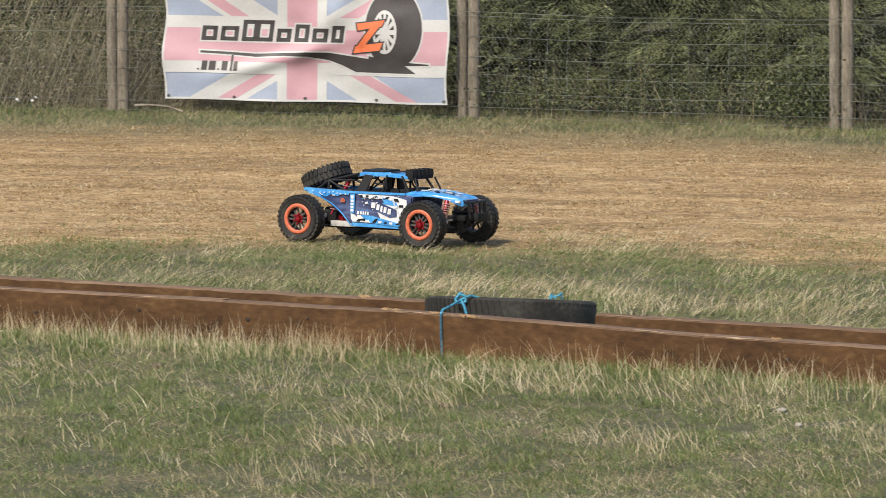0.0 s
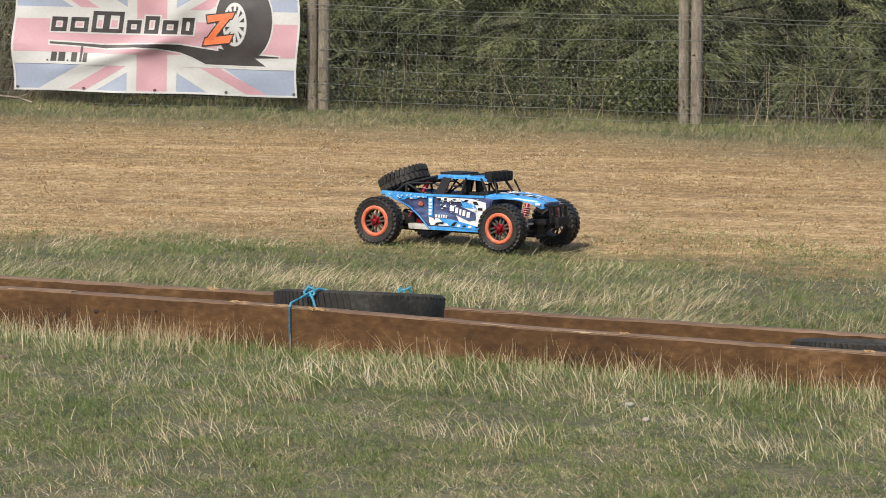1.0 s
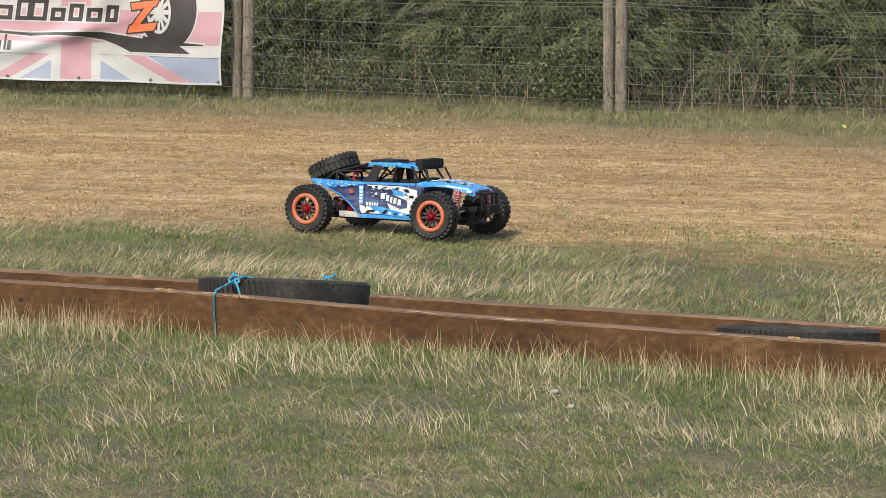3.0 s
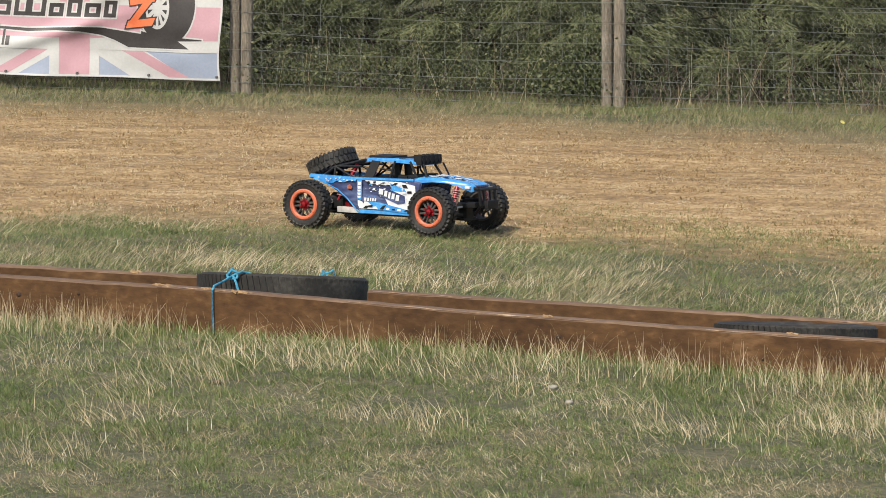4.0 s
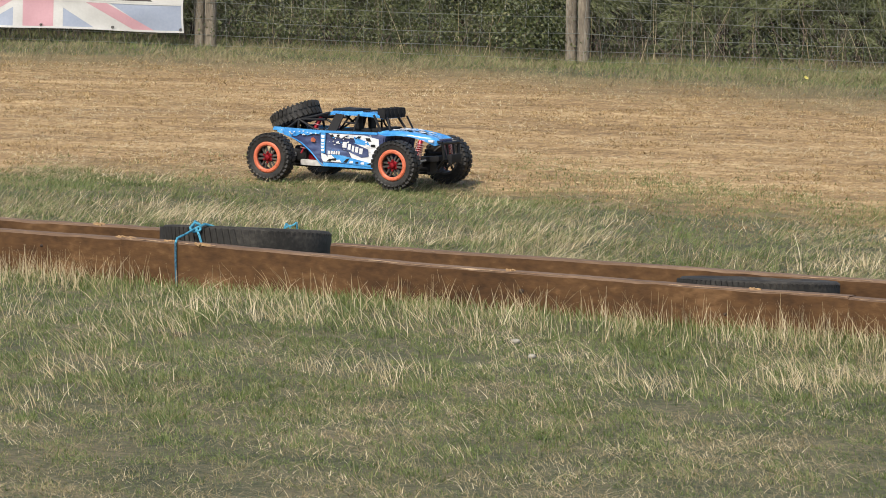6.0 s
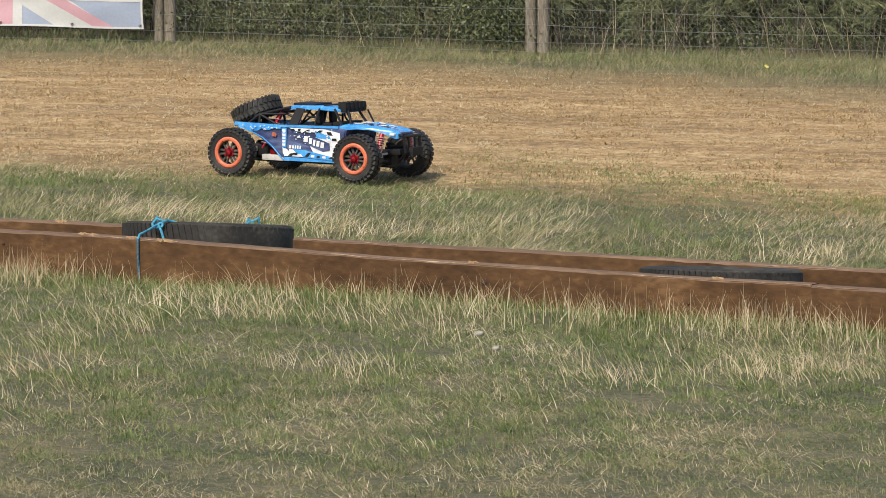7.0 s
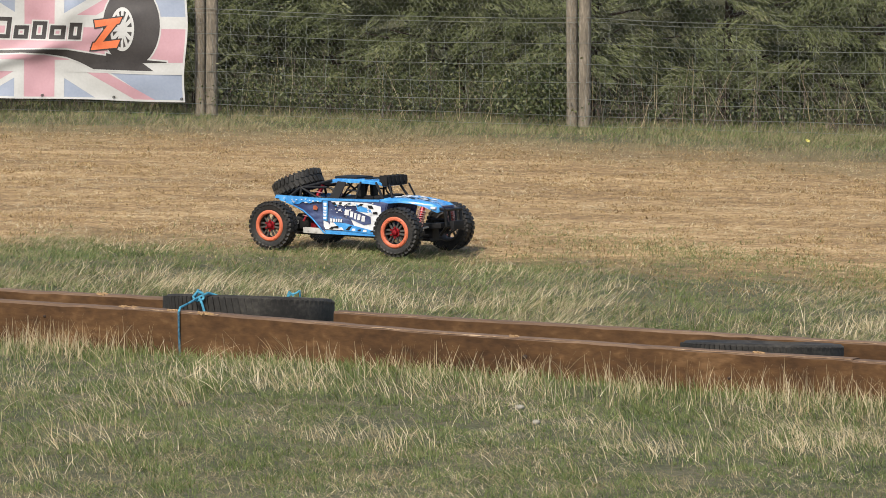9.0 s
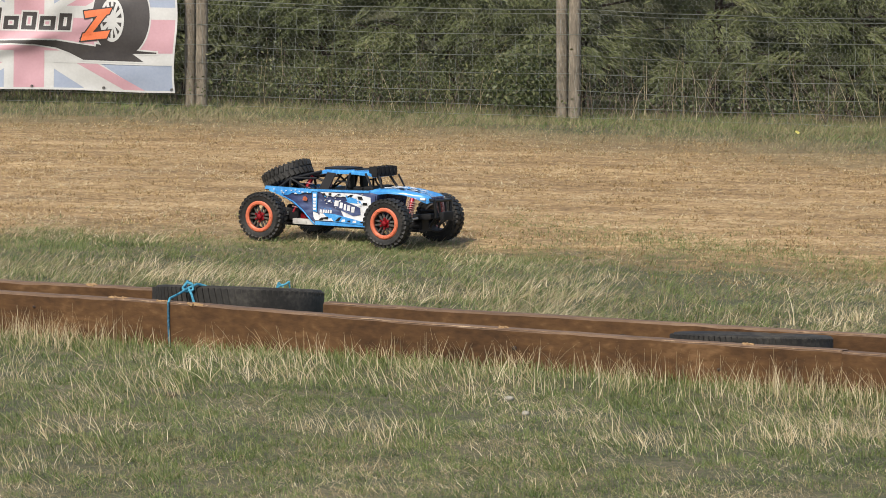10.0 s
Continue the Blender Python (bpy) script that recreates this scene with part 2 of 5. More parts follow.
# ---- ground ----
def ground_material():
    """Turf with thatch, and a mown strip of dry straw across it."""
    m = bpy.data.materials.new("turf_and_straw")
    m.use_nodes = True
    nt = m.node_tree
    n, l = nt.nodes, nt.links
    bsdf = n["Principled BSDF"]
    bsdf.inputs["Roughness"].default_value = 0.95
    tc = n.new("ShaderNodeTexCoord")
    sep = n.new("ShaderNodeSeparateXYZ")
    l.new(tc.outputs["Object"], sep.inputs[0])

    def math_node(op, a, b, c=None):
        k = n.new("ShaderNodeMath")
        k.operation = op
        for i, v in enumerate((a, b) if c is None else (a, b, c)):
            if isinstance(v, (int, float)):
                k.inputs[i].default_value = v
            else:
                l.new(v, k.inputs[i])
        return k.outputs[0]

    def tex(scale, detail=4.0):
        k = n.new("ShaderNodeTexNoise")
        k.inputs["Scale"].default_value, k.inputs["Detail"].default_value = scale, detail
        l.new(tc.outputs["Object"], k.inputs["Vector"])
        return k.outputs["Fac"]

    def streaks(scale, sx, sy):
        mp = n.new("ShaderNodeMapping")
        mp.inputs["Scale"].default_value = (sx, sy, 1)
        l.new(tc.outputs["Object"], mp.inputs["Vector"])
        k = n.new("ShaderNodeTexNoise")
        k.inputs["Scale"].default_value, k.inputs["Detail"].default_value = scale, 5.0
        l.new(mp.outputs["Vector"], k.inputs["Vector"])
        return k.outputs["Fac"]

    def ramp(fac, cols, lo=0.3, hi=0.7):
        k = n.new("ShaderNodeValToRGB")
        els = k.color_ramp.elements
        while len(els) < len(cols):
            els.new(0.5)
        for i, c in enumerate(cols):
            els[i].position, els[i].color = lo + (hi - lo) * i / (len(cols) - 1), (*c, 1)
        l.new(fac, k.inputs["Fac"])
        return k.outputs["Color"]

    x, y = sep.outputs["X"], sep.outputs["Y"]
    bend = math_node("MULTIPLY_ADD", math_node("MULTIPLY", x, x), 0.18, math_node("MULTIPLY", x, 0.42))
    wob = math_node("ADD", math_node("MULTIPLY_ADD", tex(1.1), 2.2, -1.1), math_node("MULTIPLY_ADD", tex(4.5), 1.6, -0.8))
    into = math_node("ADD", math_node("SUBTRACT", math_node("ADD", y, bend), 20.3), wob)
    near = n.new("ShaderNodeMapRange")
    near.inputs["From Min"].default_value, near.inputs["From Max"].default_value = -0.6, 0.7
    l.new(into, near.inputs["Value"])
    bend2 = math_node("MULTIPLY_ADD", math_node("MULTIPLY", x, x), 0.11, math_node("MULTIPLY", x, 0.55))
    out = math_node("SUBTRACT", 29.7, math_node("ADD", math_node("ADD", y, bend2), wob))
    far = n.new("ShaderNodeMapRange")
    far.inputs["From Min"].default_value, far.inputs["From Max"].default_value = -1.0, 2.6
    l.new(out, far.inputs["Value"])
    mask = math_node("MULTIPLY", near.outputs[0], far.outputs[0])
    blend = math_node("MULTIPLY_ADD", tex(2.6), 0.4, math_node("MULTIPLY", tex(42), 0.6))
    turf = ramp(blend, [(0.03, 0.033, 0.014), (0.055, 0.06, 0.025), (0.09, 0.08, 0.04), (0.135, 0.11, 0.06)], 0.36, 0.64)
    mown = math_node("ADD", math_node("MULTIPLY", streaks(1.6, 0.35, 1.3), 0.3), math_node("MULTIPLY_ADD", tex(34), 0.4, math_node("MULTIPLY", tex(9), 0.3)))
    straw = ramp(mown, [(0.11, 0.066, 0.027), (0.22, 0.14, 0.06), (0.34, 0.228, 0.105), (0.52, 0.38, 0.20)], 0.38, 0.62)
    mix = n.new("ShaderNodeMix")
    mix.data_type = "RGBA"
    l.new(mask, mix.inputs["Factor"])
    l.new(turf, mix.inputs["A"])
    l.new(straw, mix.inputs["B"])
    l.new(mix.outputs["Result"], bsdf.inputs["Base Color"])
    bp = n.new("ShaderNodeBump")
    bp.inputs["Strength"].default_value, bp.inputs["Distance"].default_value = 0.7, 0.02
    l.new(tex(45, 6), bp.inputs["Height"])
    l.new(bp.outputs["Normal"], bsdf.inputs["Normal"])
    return m


def ground():
    xs = [-1500, -500, -150, -50, -20, -10] + list(np.arange(-6, 6.01, 0.12)) + [10, 20, 50, 150, 500, 1500]
    ys = [-1500, -400, -100, -30, -8, 0, 5] + list(np.arange(8, 36.01, 0.12)) + [42, 60, 120, 400, 1500]
    verts = [(x, y, hump(x, y) if abs(x) <= 6 and 8 <= y <= 36 else 0.0) for y in ys for x in xs]
    w = len(xs)
    faces = [(j * w + i, j * w + i + 1, (j + 1) * w + i + 1, (j + 1) * w + i) for j in range(len(ys) - 1) for i in range(w - 1)]
    ob = soup("ground", verts, faces, ground_material())
    ob.data.polygons.foreach_set("use_smooth", [True] * len(faces))
    tagged(ob, "green turf with a mown strip of dry golden straw", "ground", kind="structure")


ground()


def blades(name, label, count, where, height, width, mat, lean=0.5, wind=(0, 0), joints=2, droop=0.35, seed=1, keep=None, grow=None, tuft=None, spots=None, category="grass"):
    """Many single blades: tapered strips that bend over. where: x share and y range; keep: chance by place."""
    rng = np.random.default_rng(seed)
    y0, y1 = where
    # evenly over the trapezoid that opens with the distance
    y = np.sqrt(rng.uniform(y0 * y0, y1 * y1, count))
    x = rng.uniform(-0.158, 0.112, count) * y
    if keep is not None:
        ok = rng.uniform(0, 1, count) < keep(x, y)
        x, y = x[ok], y[ok]
    if spots is not None:
        pick = np.asarray(spots)[rng.integers(0, len(spots), len(x))]
        x = pick[:, 0] + rng.normal(0, 0.1, len(x))
        y = pick[:, 1] + rng.normal(0, 0.14, len(y))
    if tuft:
        # gather the blades in tufts
        many, spread = tuft
        cx, cy = x[:max(1, len(x) // many)], y[:max(1, len(x) // many)]
        pick = rng.integers(0, len(cx), len(x))
        x = cx[pick] + rng.normal(0, spread, len(x))
        y = cy[pick] + rng.normal(0, spread * 1.3, len(y))
    n = len(x)
    z = np.array([hump(a, b) for a, b in zip(x, y)]) - 0.004
    h = rng.uniform(height[0], height[1], n) * rng.uniform(0.6, 1.0, n)
    if grow is not None:
        h = h * grow(x, y)
    a = rng.uniform(0, 2 * np.pi, n)
    tilt = np.abs(rng.normal(0, lean, n))
    turn = np.array([2.4 * noise.noise((p * 1.9, q * 1.2, seed)) for p, q in zip(x, y)])
    dx = np.cos(a) * tilt + wind[0] * np.cos(turn) - wind[1] * np.sin(turn)
    dy = np.sin(a) * tilt + wind[0] * np.sin(turn) + wind[1] * np.cos(turn)
    face = rng.uniform(0, np.pi, n)
    wx, wy = np.cos(face), np.sin(face) * 0.6
    w = rng.uniform(width[0], width[1], n)
    verts, faces = [], []
    levels = np.linspace(0, 1, joints + 1)
    for k, s in enumerate(levels):
        px = x + dx * h * (s + droop * s * s)
        py = y + dy * h * (s + droop * s * s)
        pz = z + h * (s - 0.35 * droop * s * s * np.minimum(1.5, tilt * 2))
        ww = w * (1 - 0.85 * s) / 2
        verts.append(np.stack([px - wx * ww, py - wy * ww, pz], 1))
        verts.append(np.stack([px + wx * ww, py + wy * ww, pz], 1))
    base = np.arange(n)
    for k in range(joints):
        faces.append(np.stack([base + 2 * k * n, base + (2 * k + 1) * n, base + (2 * k + 3) * n, base + (2 * k + 2) * n], 1))
    return tagged(soup(name, np.concatenate(verts), np.concatenate(faces), mat), label, category, kind="stuff")


# ---- planks and tyres of the track edge ----
def plank(a, b, height, thick, label, seed, knots=(), worn=0.6, bow=0.0):
    """A long board on edge from a to b (on the ground), with a worn, slightly wavy upper edge that is coloured paler
    for wear and sunlight; bow: how far its middle bends out.
    """
    a, b = Vector((*a, 0)), Vector((*b, 0))
    d = b - a
    length, turn = d.length, math.atan2(d.y, d.x)

    def bend(x):
        ends = max(0.0, min(1.0, x / 0.15, (length - x) / 0.15))
        return 0.008 * ends * noise.noise((x * 0.8, seed, 5.0)) - 4 * bow * (x / length) * (1 - x / length)

    bm = bmesh.new()
    n = max(8, int(length / 0.07))
    rings = []
    for i in range(n + 1):
        s = i / n
        x = s * length
        e = 0.006 * noise.noise((x * 1.2, seed, 0.0)) + 0.002 * noise.noise((x * 9, seed, 2.0))
        w = bend(x)
        c = 0.007 + 0.004 * noise.noise((x * 14, seed, 9.0))
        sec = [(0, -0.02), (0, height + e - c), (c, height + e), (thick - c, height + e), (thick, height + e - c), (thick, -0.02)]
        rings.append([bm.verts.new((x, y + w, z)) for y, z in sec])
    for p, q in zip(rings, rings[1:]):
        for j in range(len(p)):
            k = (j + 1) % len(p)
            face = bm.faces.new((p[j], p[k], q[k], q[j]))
            # top and front chamfer get the paler colour, weathered and painted sunlit
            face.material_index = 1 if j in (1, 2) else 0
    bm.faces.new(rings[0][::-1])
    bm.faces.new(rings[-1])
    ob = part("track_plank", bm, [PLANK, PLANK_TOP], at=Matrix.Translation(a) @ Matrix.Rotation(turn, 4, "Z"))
    tagged(ob, label, "plank", "planks along the track edge")
    rng = random.Random(int(seed * 7))
    x = 0.02
    while x < length - 0.25:
        run = rng.uniform(0.1, 0.5)
        if rng.random() < worn:
            # pale strip on the arris: wear, and the sunlit chamfer painted in
            bm = bmesh.new()
            pts = []
            for i in range(int(run / 0.03) + 2):
                xx = min(x + i * 0.03, length - 0.005)
                e = 0.006 * noise.noise((xx * 1.2, seed, 0.0)) + 0.002 * noise.noise((xx * 9, seed, 2.0))
                w = bend(xx)
                c = 0.007 + 0.004 * noise.noise((xx * 14, seed, 9.0))
                k = rng.uniform(0.05, 0.6)
                pts.append([bm.verts.new((xx, w + c * (0.5 - 0.5 * k) - 0.0015, height + e - c * (0.5 + 0.45 * k) + 0.0015)), bm.verts.new((xx, w + c * (0.5 + 0.5 * k) - 0.0015, height + e - c * (0.5 - 0.5 * k) + 0.0015))])
            for p, q in zip(pts, pts[1:]):
                bm.faces.new((p[0], p[1], q[1], q[0]))
            part("worn_lit_edge", bm, EDGE, ob, "pale worn edge of the plank, its sunlit arris put into the colour")
        x += run
    for x, z, r in knots:
        bm = bmesh.new()
        bmesh.ops.create_uvsphere(bm, u_segments=10, v_segments=6, radius=1.0)
        for v in bm.verts:
            v.co = Vector((v.co.x * r * 1.3, v.co.y * 0.004, v.co.z * r))
        part("knot", bm, KNOT, ob, "dark wood knot", at=pose(x, bend(x), z))
    return ob


def planks():
    plank((-3.4, 17.0), (-1.6326, 16.1713), 0.15, 0.06, "reddish-brown stained plank on edge in the grass", 1.0, [(1.62, 0.10, 0.007), (1.2, 0.07, 0.006)])
    plank((-1.632, 16.171), (-1.0604, 15.9082), 0.15, 0.06, "short reddish-brown plank on edge beside a longer one", 2.0, [(0.1, 0.09, 0.008), (0.33, 0.105, 0.005)])
    f3 = plank((-1.06, 15.908), (1.2486, 14.5322), 0.152, 0.06, "long reddish-brown stained plank roped to an old tyre", 3.0, [(1.575, 0.092, 0.007), (2.285, 0.07, 0.005)], 0.85, 0.055)
    plank((1.249, 14.532), (2.6, 13.75), 0.150, 0.06, "reddish-brown stained plank on edge in the grass", 4.0, [(0.5, 0.08, 0.01)], 0.8)
    b1 = plank((-3.4, 17.36), (-0.95, 16.29), 0.15, 0.06, "weathered brown plank behind the front planks", 5.0, [(1.75, 0.1, 0.012)], 0.2)
    plank((-0.36, 15.89), (2.7, 14.46), 0.15, 0.06, "weathered brown plank behind a flat old tyre", 6.0, [(1.08, 0.09, 0.016), (2.2, 0.1, 0.008)], 0.15)
    for ob, x, z, s in ((f3, 0.01, 0.149, 1.3), (f3, 0.20, 0.151, 0.6), (f3, 0.34, 0.151, 0.9), (f3, 1.52, 0.151, 0.5), (f3, 2.37, 0.151, 0.6), (b1, 2.43, 0.15, 0.6)):
        bm = bmesh.new()
        for k in range(5):
            m = pose(0.011 * k * s - 0.02 * s, random.uniform(0, 0.02), 0, random.uniform(-30, 30), random.uniform(-20, 20), random.uniform(-25, 25))
            box(bm, (-0.013 * s, -0.003, -0.003), (0.013 * s, 0.003, 0.004), m)
        u = x / 2.687
        part("splinter", bm, RAWWOOD, ob, "pale splintered wood", at=pose(x, 0.004 - (4 * 0.055 * u * (1 - u) if ob is f3 else 0.0), z))


planks()


def old_tyre(at, label, width=0.165, outer=0.29, seed=0):
    """A worn road tyre lying on its side: tread with grooves, sidewalls, open middle."""
    bm = bmesh.new()
    w = width / 2
    prof = [(-w * 0.72, outer * 0.62), (-w, outer * 0.78), (-w * 1.0, outer * 0.88), (-w * 0.93, outer * 0.94), (-w * 0.78, outer * 0.98), (0, outer * 0.992),
            (w * 0.6, outer * 0.994), (w * 0.88, outer * 0.984), (w * 0.98, outer * 0.955), (w * 1.0, outer * 0.88), (w, outer * 0.78), (w * 0.72, outer * 0.62),
            (w * 0.6, outer * 0.66), (w * 0.8, outer * 0.85), (0, outer * 0.93), (-w * 0.8, outer * 0.85), (-w * 0.6, outer * 0.66)]
    lathe(bm, prof, 72, "z", closed=True)
    ob = part("old_tyre", bm, OLD_RUBBER, smooth=True, at=at)
    tagged(ob, label, "tyre", "old tyres in the track edge")
    bm = bmesh.new()
    for i in range(84):
        a = 2 * math.pi * i / 84
        for z0, z1, sl in ((w * 0.16, w * 0.9, 0.9), (-w * 0.3, w * 0.02, -0.5), (-w * 0.8, -w * 0.4, -0.5)):
            m = Matrix.Rotation(a + (0.02 if z0 < 0 else 0), 4, "Z") @ Matrix.Translation((outer * 0.982, 0, 0)) @ Matrix.Rotation(sl * 0.25, 4, "X")
            # worn smooth on one side
            proud = 0.0085 * (0.2 + 0.88 * max(0.0, math.cos(a + 2.5))) * (1.0 if z0 > 0 else 0.3)
            box(bm, (-0.008, -0.0078, z0), (proud, 0.0078, z1), m)
    part("tread", bm, OLD_RUBBER, ob, smooth=False)["kind"] = "stuff"
    return ob


old_tyre(pose(-0.652, 16.18, 0.088, -5.5, 0.9, 0), "worn black road tyre lying flat, tied with blue rope")
old_tyre(pose(1.01, 15.025, 0.083, -4.2, 0.4, 0), "worn grey-black road tyre lying low between two planks", 0.14, 0.256)


def rope():
    """Blue rope round the tyre and down over the plank, with its knot."""
    pts = [(-0.862, 15.768, 0.005), (-0.866, 15.768, 0.08), (-0.868, 15.768, 0.150), (-0.864, 15.79, 0.164), (-0.84, 15.86, 0.172), (-0.812, 15.925, 0.186)]
    bm = bmesh.new()
    pipe(bm, pts[2:], 0.0038, 8)
    ob = part("rope", bm, ROPE, smooth=True)
    bm = bmesh.new()
    pipe(bm, pts[:3], 0.0040, 8)
    part("rope_fall", bm, ROPE_DARK, ob, "dark blue hanging end of the rope", smooth=True)
    tagged(ob, "blue twisted rope tied round the tyre and the plank", "rope")
    bm = bmesh.new()
    c = Vector((-0.81, 15.925, 0.187))
    loops = [[(0, 0, 0), (0.03, 0.005, 0.014), (0.055, 0.02, 0.006), (0.075, 0.03, -0.002)], [(0, 0, 0), (0.012, -0.02, -0.02), (0.022, -0.03, -0.05), (0.026, -0.035, -0.065)],
             [(-0.02, -0.005, 0), (-0.005, 0, 0.018), (0.014, 0.002, 0.012), (0.016, -0.004, -0.006), (-0.006, -0.008, -0.012), (-0.02, -0.005, 0)],
             [(-0.01, 0, 0.004), (-0.004, 0.02, 0.022), (0.008, 0.03, 0.012)]]
    for pl in loops:
        pipe(bm, [c + Vector(p) for p in pl], 0.0042, 8)
    part("knot", bm, ROPE, ob, smooth=True)
    bm = bmesh.new()
    d = Vector((-0.528, 16.3, 0.158))
    pipe(bm, [d, d + Vector((0.012, 0, 0.010)), d + Vector((0.03, 0, 0.014)), d + Vector((0.042, 0, 0.024)), d + Vector((0.044, 0.01, -0.004))], 0.0032, 8)
    pipe(bm, [d, d + Vector((0.006, 0.0, 0.02)), d + Vector((0.022, 0.0, 0.004))], 0.0032, 8)
    part("rope_end", bm, ROPE, ob, smooth=True)


rope()


# ---- fence ----
POSTS = [(-6.42, 32.75), (-3.96, 32.42), (-1.56, 32.1), (0.91, 31.3), (3.4, 30.6), (5.9, 29.9)]


def fence_post(x, y, lean, r, label, height=2.1):
    bm = bmesh.new()
    rings = []
    for i in range(13):
        z = -0.09 + (height + 0.09) * i / 12
        ring = []
        for k in range(14):
            a = 2 * math.pi * k / 14
            rr = r * (1 + 0.05 * noise.noise((math.cos(a) * 1.5, math.sin(a) * 1.5, z * 4 + x))) * (1 - 0.03 * i / 12)
            ring.append(bm.verts.new((rr * math.cos(a) + 0.004 * noise.noise((z * 2, x, 0)), rr * math.sin(a), z)))
        rings.append(ring)
    for p, q in zip(rings, rings[1:]):
        for k in range(14):
            bm.faces.new((p[k], p[(k + 1) % 14], q[(k + 1) % 14], q[k]))
    bm.faces.new(rings[-1])
    ob = part("fence_post", bm, POST, smooth=True, at=pose(x, y, 0, 0, lean, 0))
    return tagged(ob, label, "fence post", "posts of the fence")


for i, (x, y) in enumerate(POSTS):
    fence_post(x, y, -0.6, 0.04, "round weathered grey-brown timber post with wire")
    fence_post(x - 0.078, y + 0.07, -1.0, 0.038, "round weathered timber post tight beside another post")


def along(s):
    """The place on the line of posts, s metres from the first post, and how the wire sags there."""
    for (x0, y0), (x1, y1) in zip(POSTS, POSTS[1:]):
        d = math.hypot(x1 - x0, y1 - y0)
        if s <= d:
            return x0 + (x1 - x0) * s / d, y0 + (y1 - y0) * s / d - 0.042, s / d
        s -= d
    return (*POSTS[-1], 0.0)


FENCE_LONG = sum(math.dist(a, b) for a, b in zip(POSTS, POSTS[1:])) - 0.02
STRANDS = (0.69, 0.662, 0.525, 0.39, 0.272, 0.16, 0.05, -0.015)


def strip_of(bm, pts, r):
    """A thin wire through points, three-sided."""
    rings = []
    for p in pts:
        rings.append([bm.verts.new((p[0], p[1] + r * math.cos(a), p[2] + r * math.sin(a))) for a in (0.5, 2.6, 4.7)])
    for p, q in zip(rings, rings[1:]):
        for k in range(3):
            bm.faces.new((p[k], p[(k + 1) % 3], q[(k + 1) % 3], q[k]))


def sag(s, z):
    x, y, u = along(s)
    return x, y + 0.012 * noise.noise((s * 1.7, z * 3, 0)), z - 0.02 * math.sin(math.pi * u) * (z > 0.1) + 0.006 * noise.noise((s * 2.3, z * 9, 3.0))


def wire_fence():
    ob = None
    for k, z in enumerate(STRANDS):
        bm = bmesh.new()
        strip_of(bm, [sag(s, z) for s in np.arange(0, FENCE_LONG, 0.09)], 0.0021 if k else 0.0027)
        if ob is None:
            ob = tagged(part("wire_fence", bm, LINE), "galvanised stock netting and chicken wire on timber posts", "fence")
        else:
            part("line_wire", bm, LINE, ob)
    bm = bmesh.new()
    rng = random.Random(4)
    s = 0.06
    while s < FENCE_LONG - 0.1:
        kink = 0.0
        pts = []
        for z in STRANDS[1:]:
            p = sag(s + kink, z)
            pts.append((p[0], p[1] - 0.003, p[2]))
            kink += rng.uniform(-0.017, 0.017)
            if z > 0.2 and rng.random() < 0.1:
                kink += rng.uniform(-0.04, 0.04)
        fine = []
        for a, b in zip(pts, pts[1:]):
            fine += [a, tuple((Vector(a) + Vector(b)) / 2 + Vector((rng.uniform(-0.006, 0.006), 0, 0)))]
        for a, b in zip(fine + [pts[-1]], (fine + [pts[-1]])[1:]):
            dx = Vector((0.0006, 0, 0))
            q = [bm.verts.new(Vector(a) - dx), bm.verts.new(Vector(a) + dx), bm.verts.new(Vector(b) + dx), bm.verts.new(Vector(b) - dx)]
            bm.faces.new(q)
        s += 0.138 + rng.uniform(-0.012, 0.012)
    tagged(part("stay_wire_mesh", bm, LINE, ob), kind="stuff")
    # six-sided mesh of the chicken wire, as thin flat wires
    verts, faces = [], []

    def seg(a, b, r):
        d = np.array([b[0] - a[0], b[2] - a[2]])
        d = np.array([-d[1], d[0]]) / max(1e-6, np.hypot(*d)) * r
        i = len(verts)
        verts.extend([(a[0] - d[0], a[1], a[2] - d[1]), (a[0] + d[0], a[1], a[2] + d[1]), (b[0] + d[0], b[1], b[2] + d[1]), (b[0] - d[0], b[1], b[2] - d[1])])
        faces.append((i, i + 1, i + 2, i + 3))

    w, h = 0.034, 0.038
    for i in range(int(FENCE_LONG / w)):
        for j in range(int(0.95 / (h * 0.75))):
            s0 = i * w + (w / 2 if j % 2 else 0)
            z0 = -0.04 + j * h * 0.75

            def at(s, z):
                x, y, u = along(min(max(s, 0), FENCE_LONG))
                return x + 0.010 * noise.noise((s * 3, z * 3, 1)), y + 0.02 + 0.02 * noise.noise((s, z * 2, 7)), z + 0.012 * noise.noise((s * 2.5, z * 2.5, 5))
            a, b, c, d = at(s0, z0), at(s0 + w / 2, z0 + h / 4), at(s0 + w / 2, z0 + h * 0.75), at(s0 + w, z0)
            seg(a, b, 0.00031)
            seg(b, d, 0.00031)
            seg(b, c, 0.00045)
    net = soup("chicken_wire", verts, faces, WIRE)
    net.parent = ob
    net["kind"] = "stuff"


wire_fence()


def clipped(cell, poly):
    """A small cell cut by a convex outline (both wound the same way)."""
    out = cell
    for (x0, y0), (x1, y1) in zip(poly, poly[1:] + poly[:1]):
        src, out = out, []
        side = [(x1 - x0) * (q[1] - y0) - (y1 - y0) * (q[0] - x0) for q in src]
        for k, q in enumerate(src):
            p, sp, sq = src[k - 1], side[k - 1], side[k]
            if (sp >= 0) != (sq >= 0):
                f = sp / (sp - sq)
                out.append((p[0] + (q[0] - p[0]) * f, p[1] + (q[1] - p[1]) * f))
            if sq >= 0:
                out.append(q)
        if len(out) < 3:
            return []
    return out


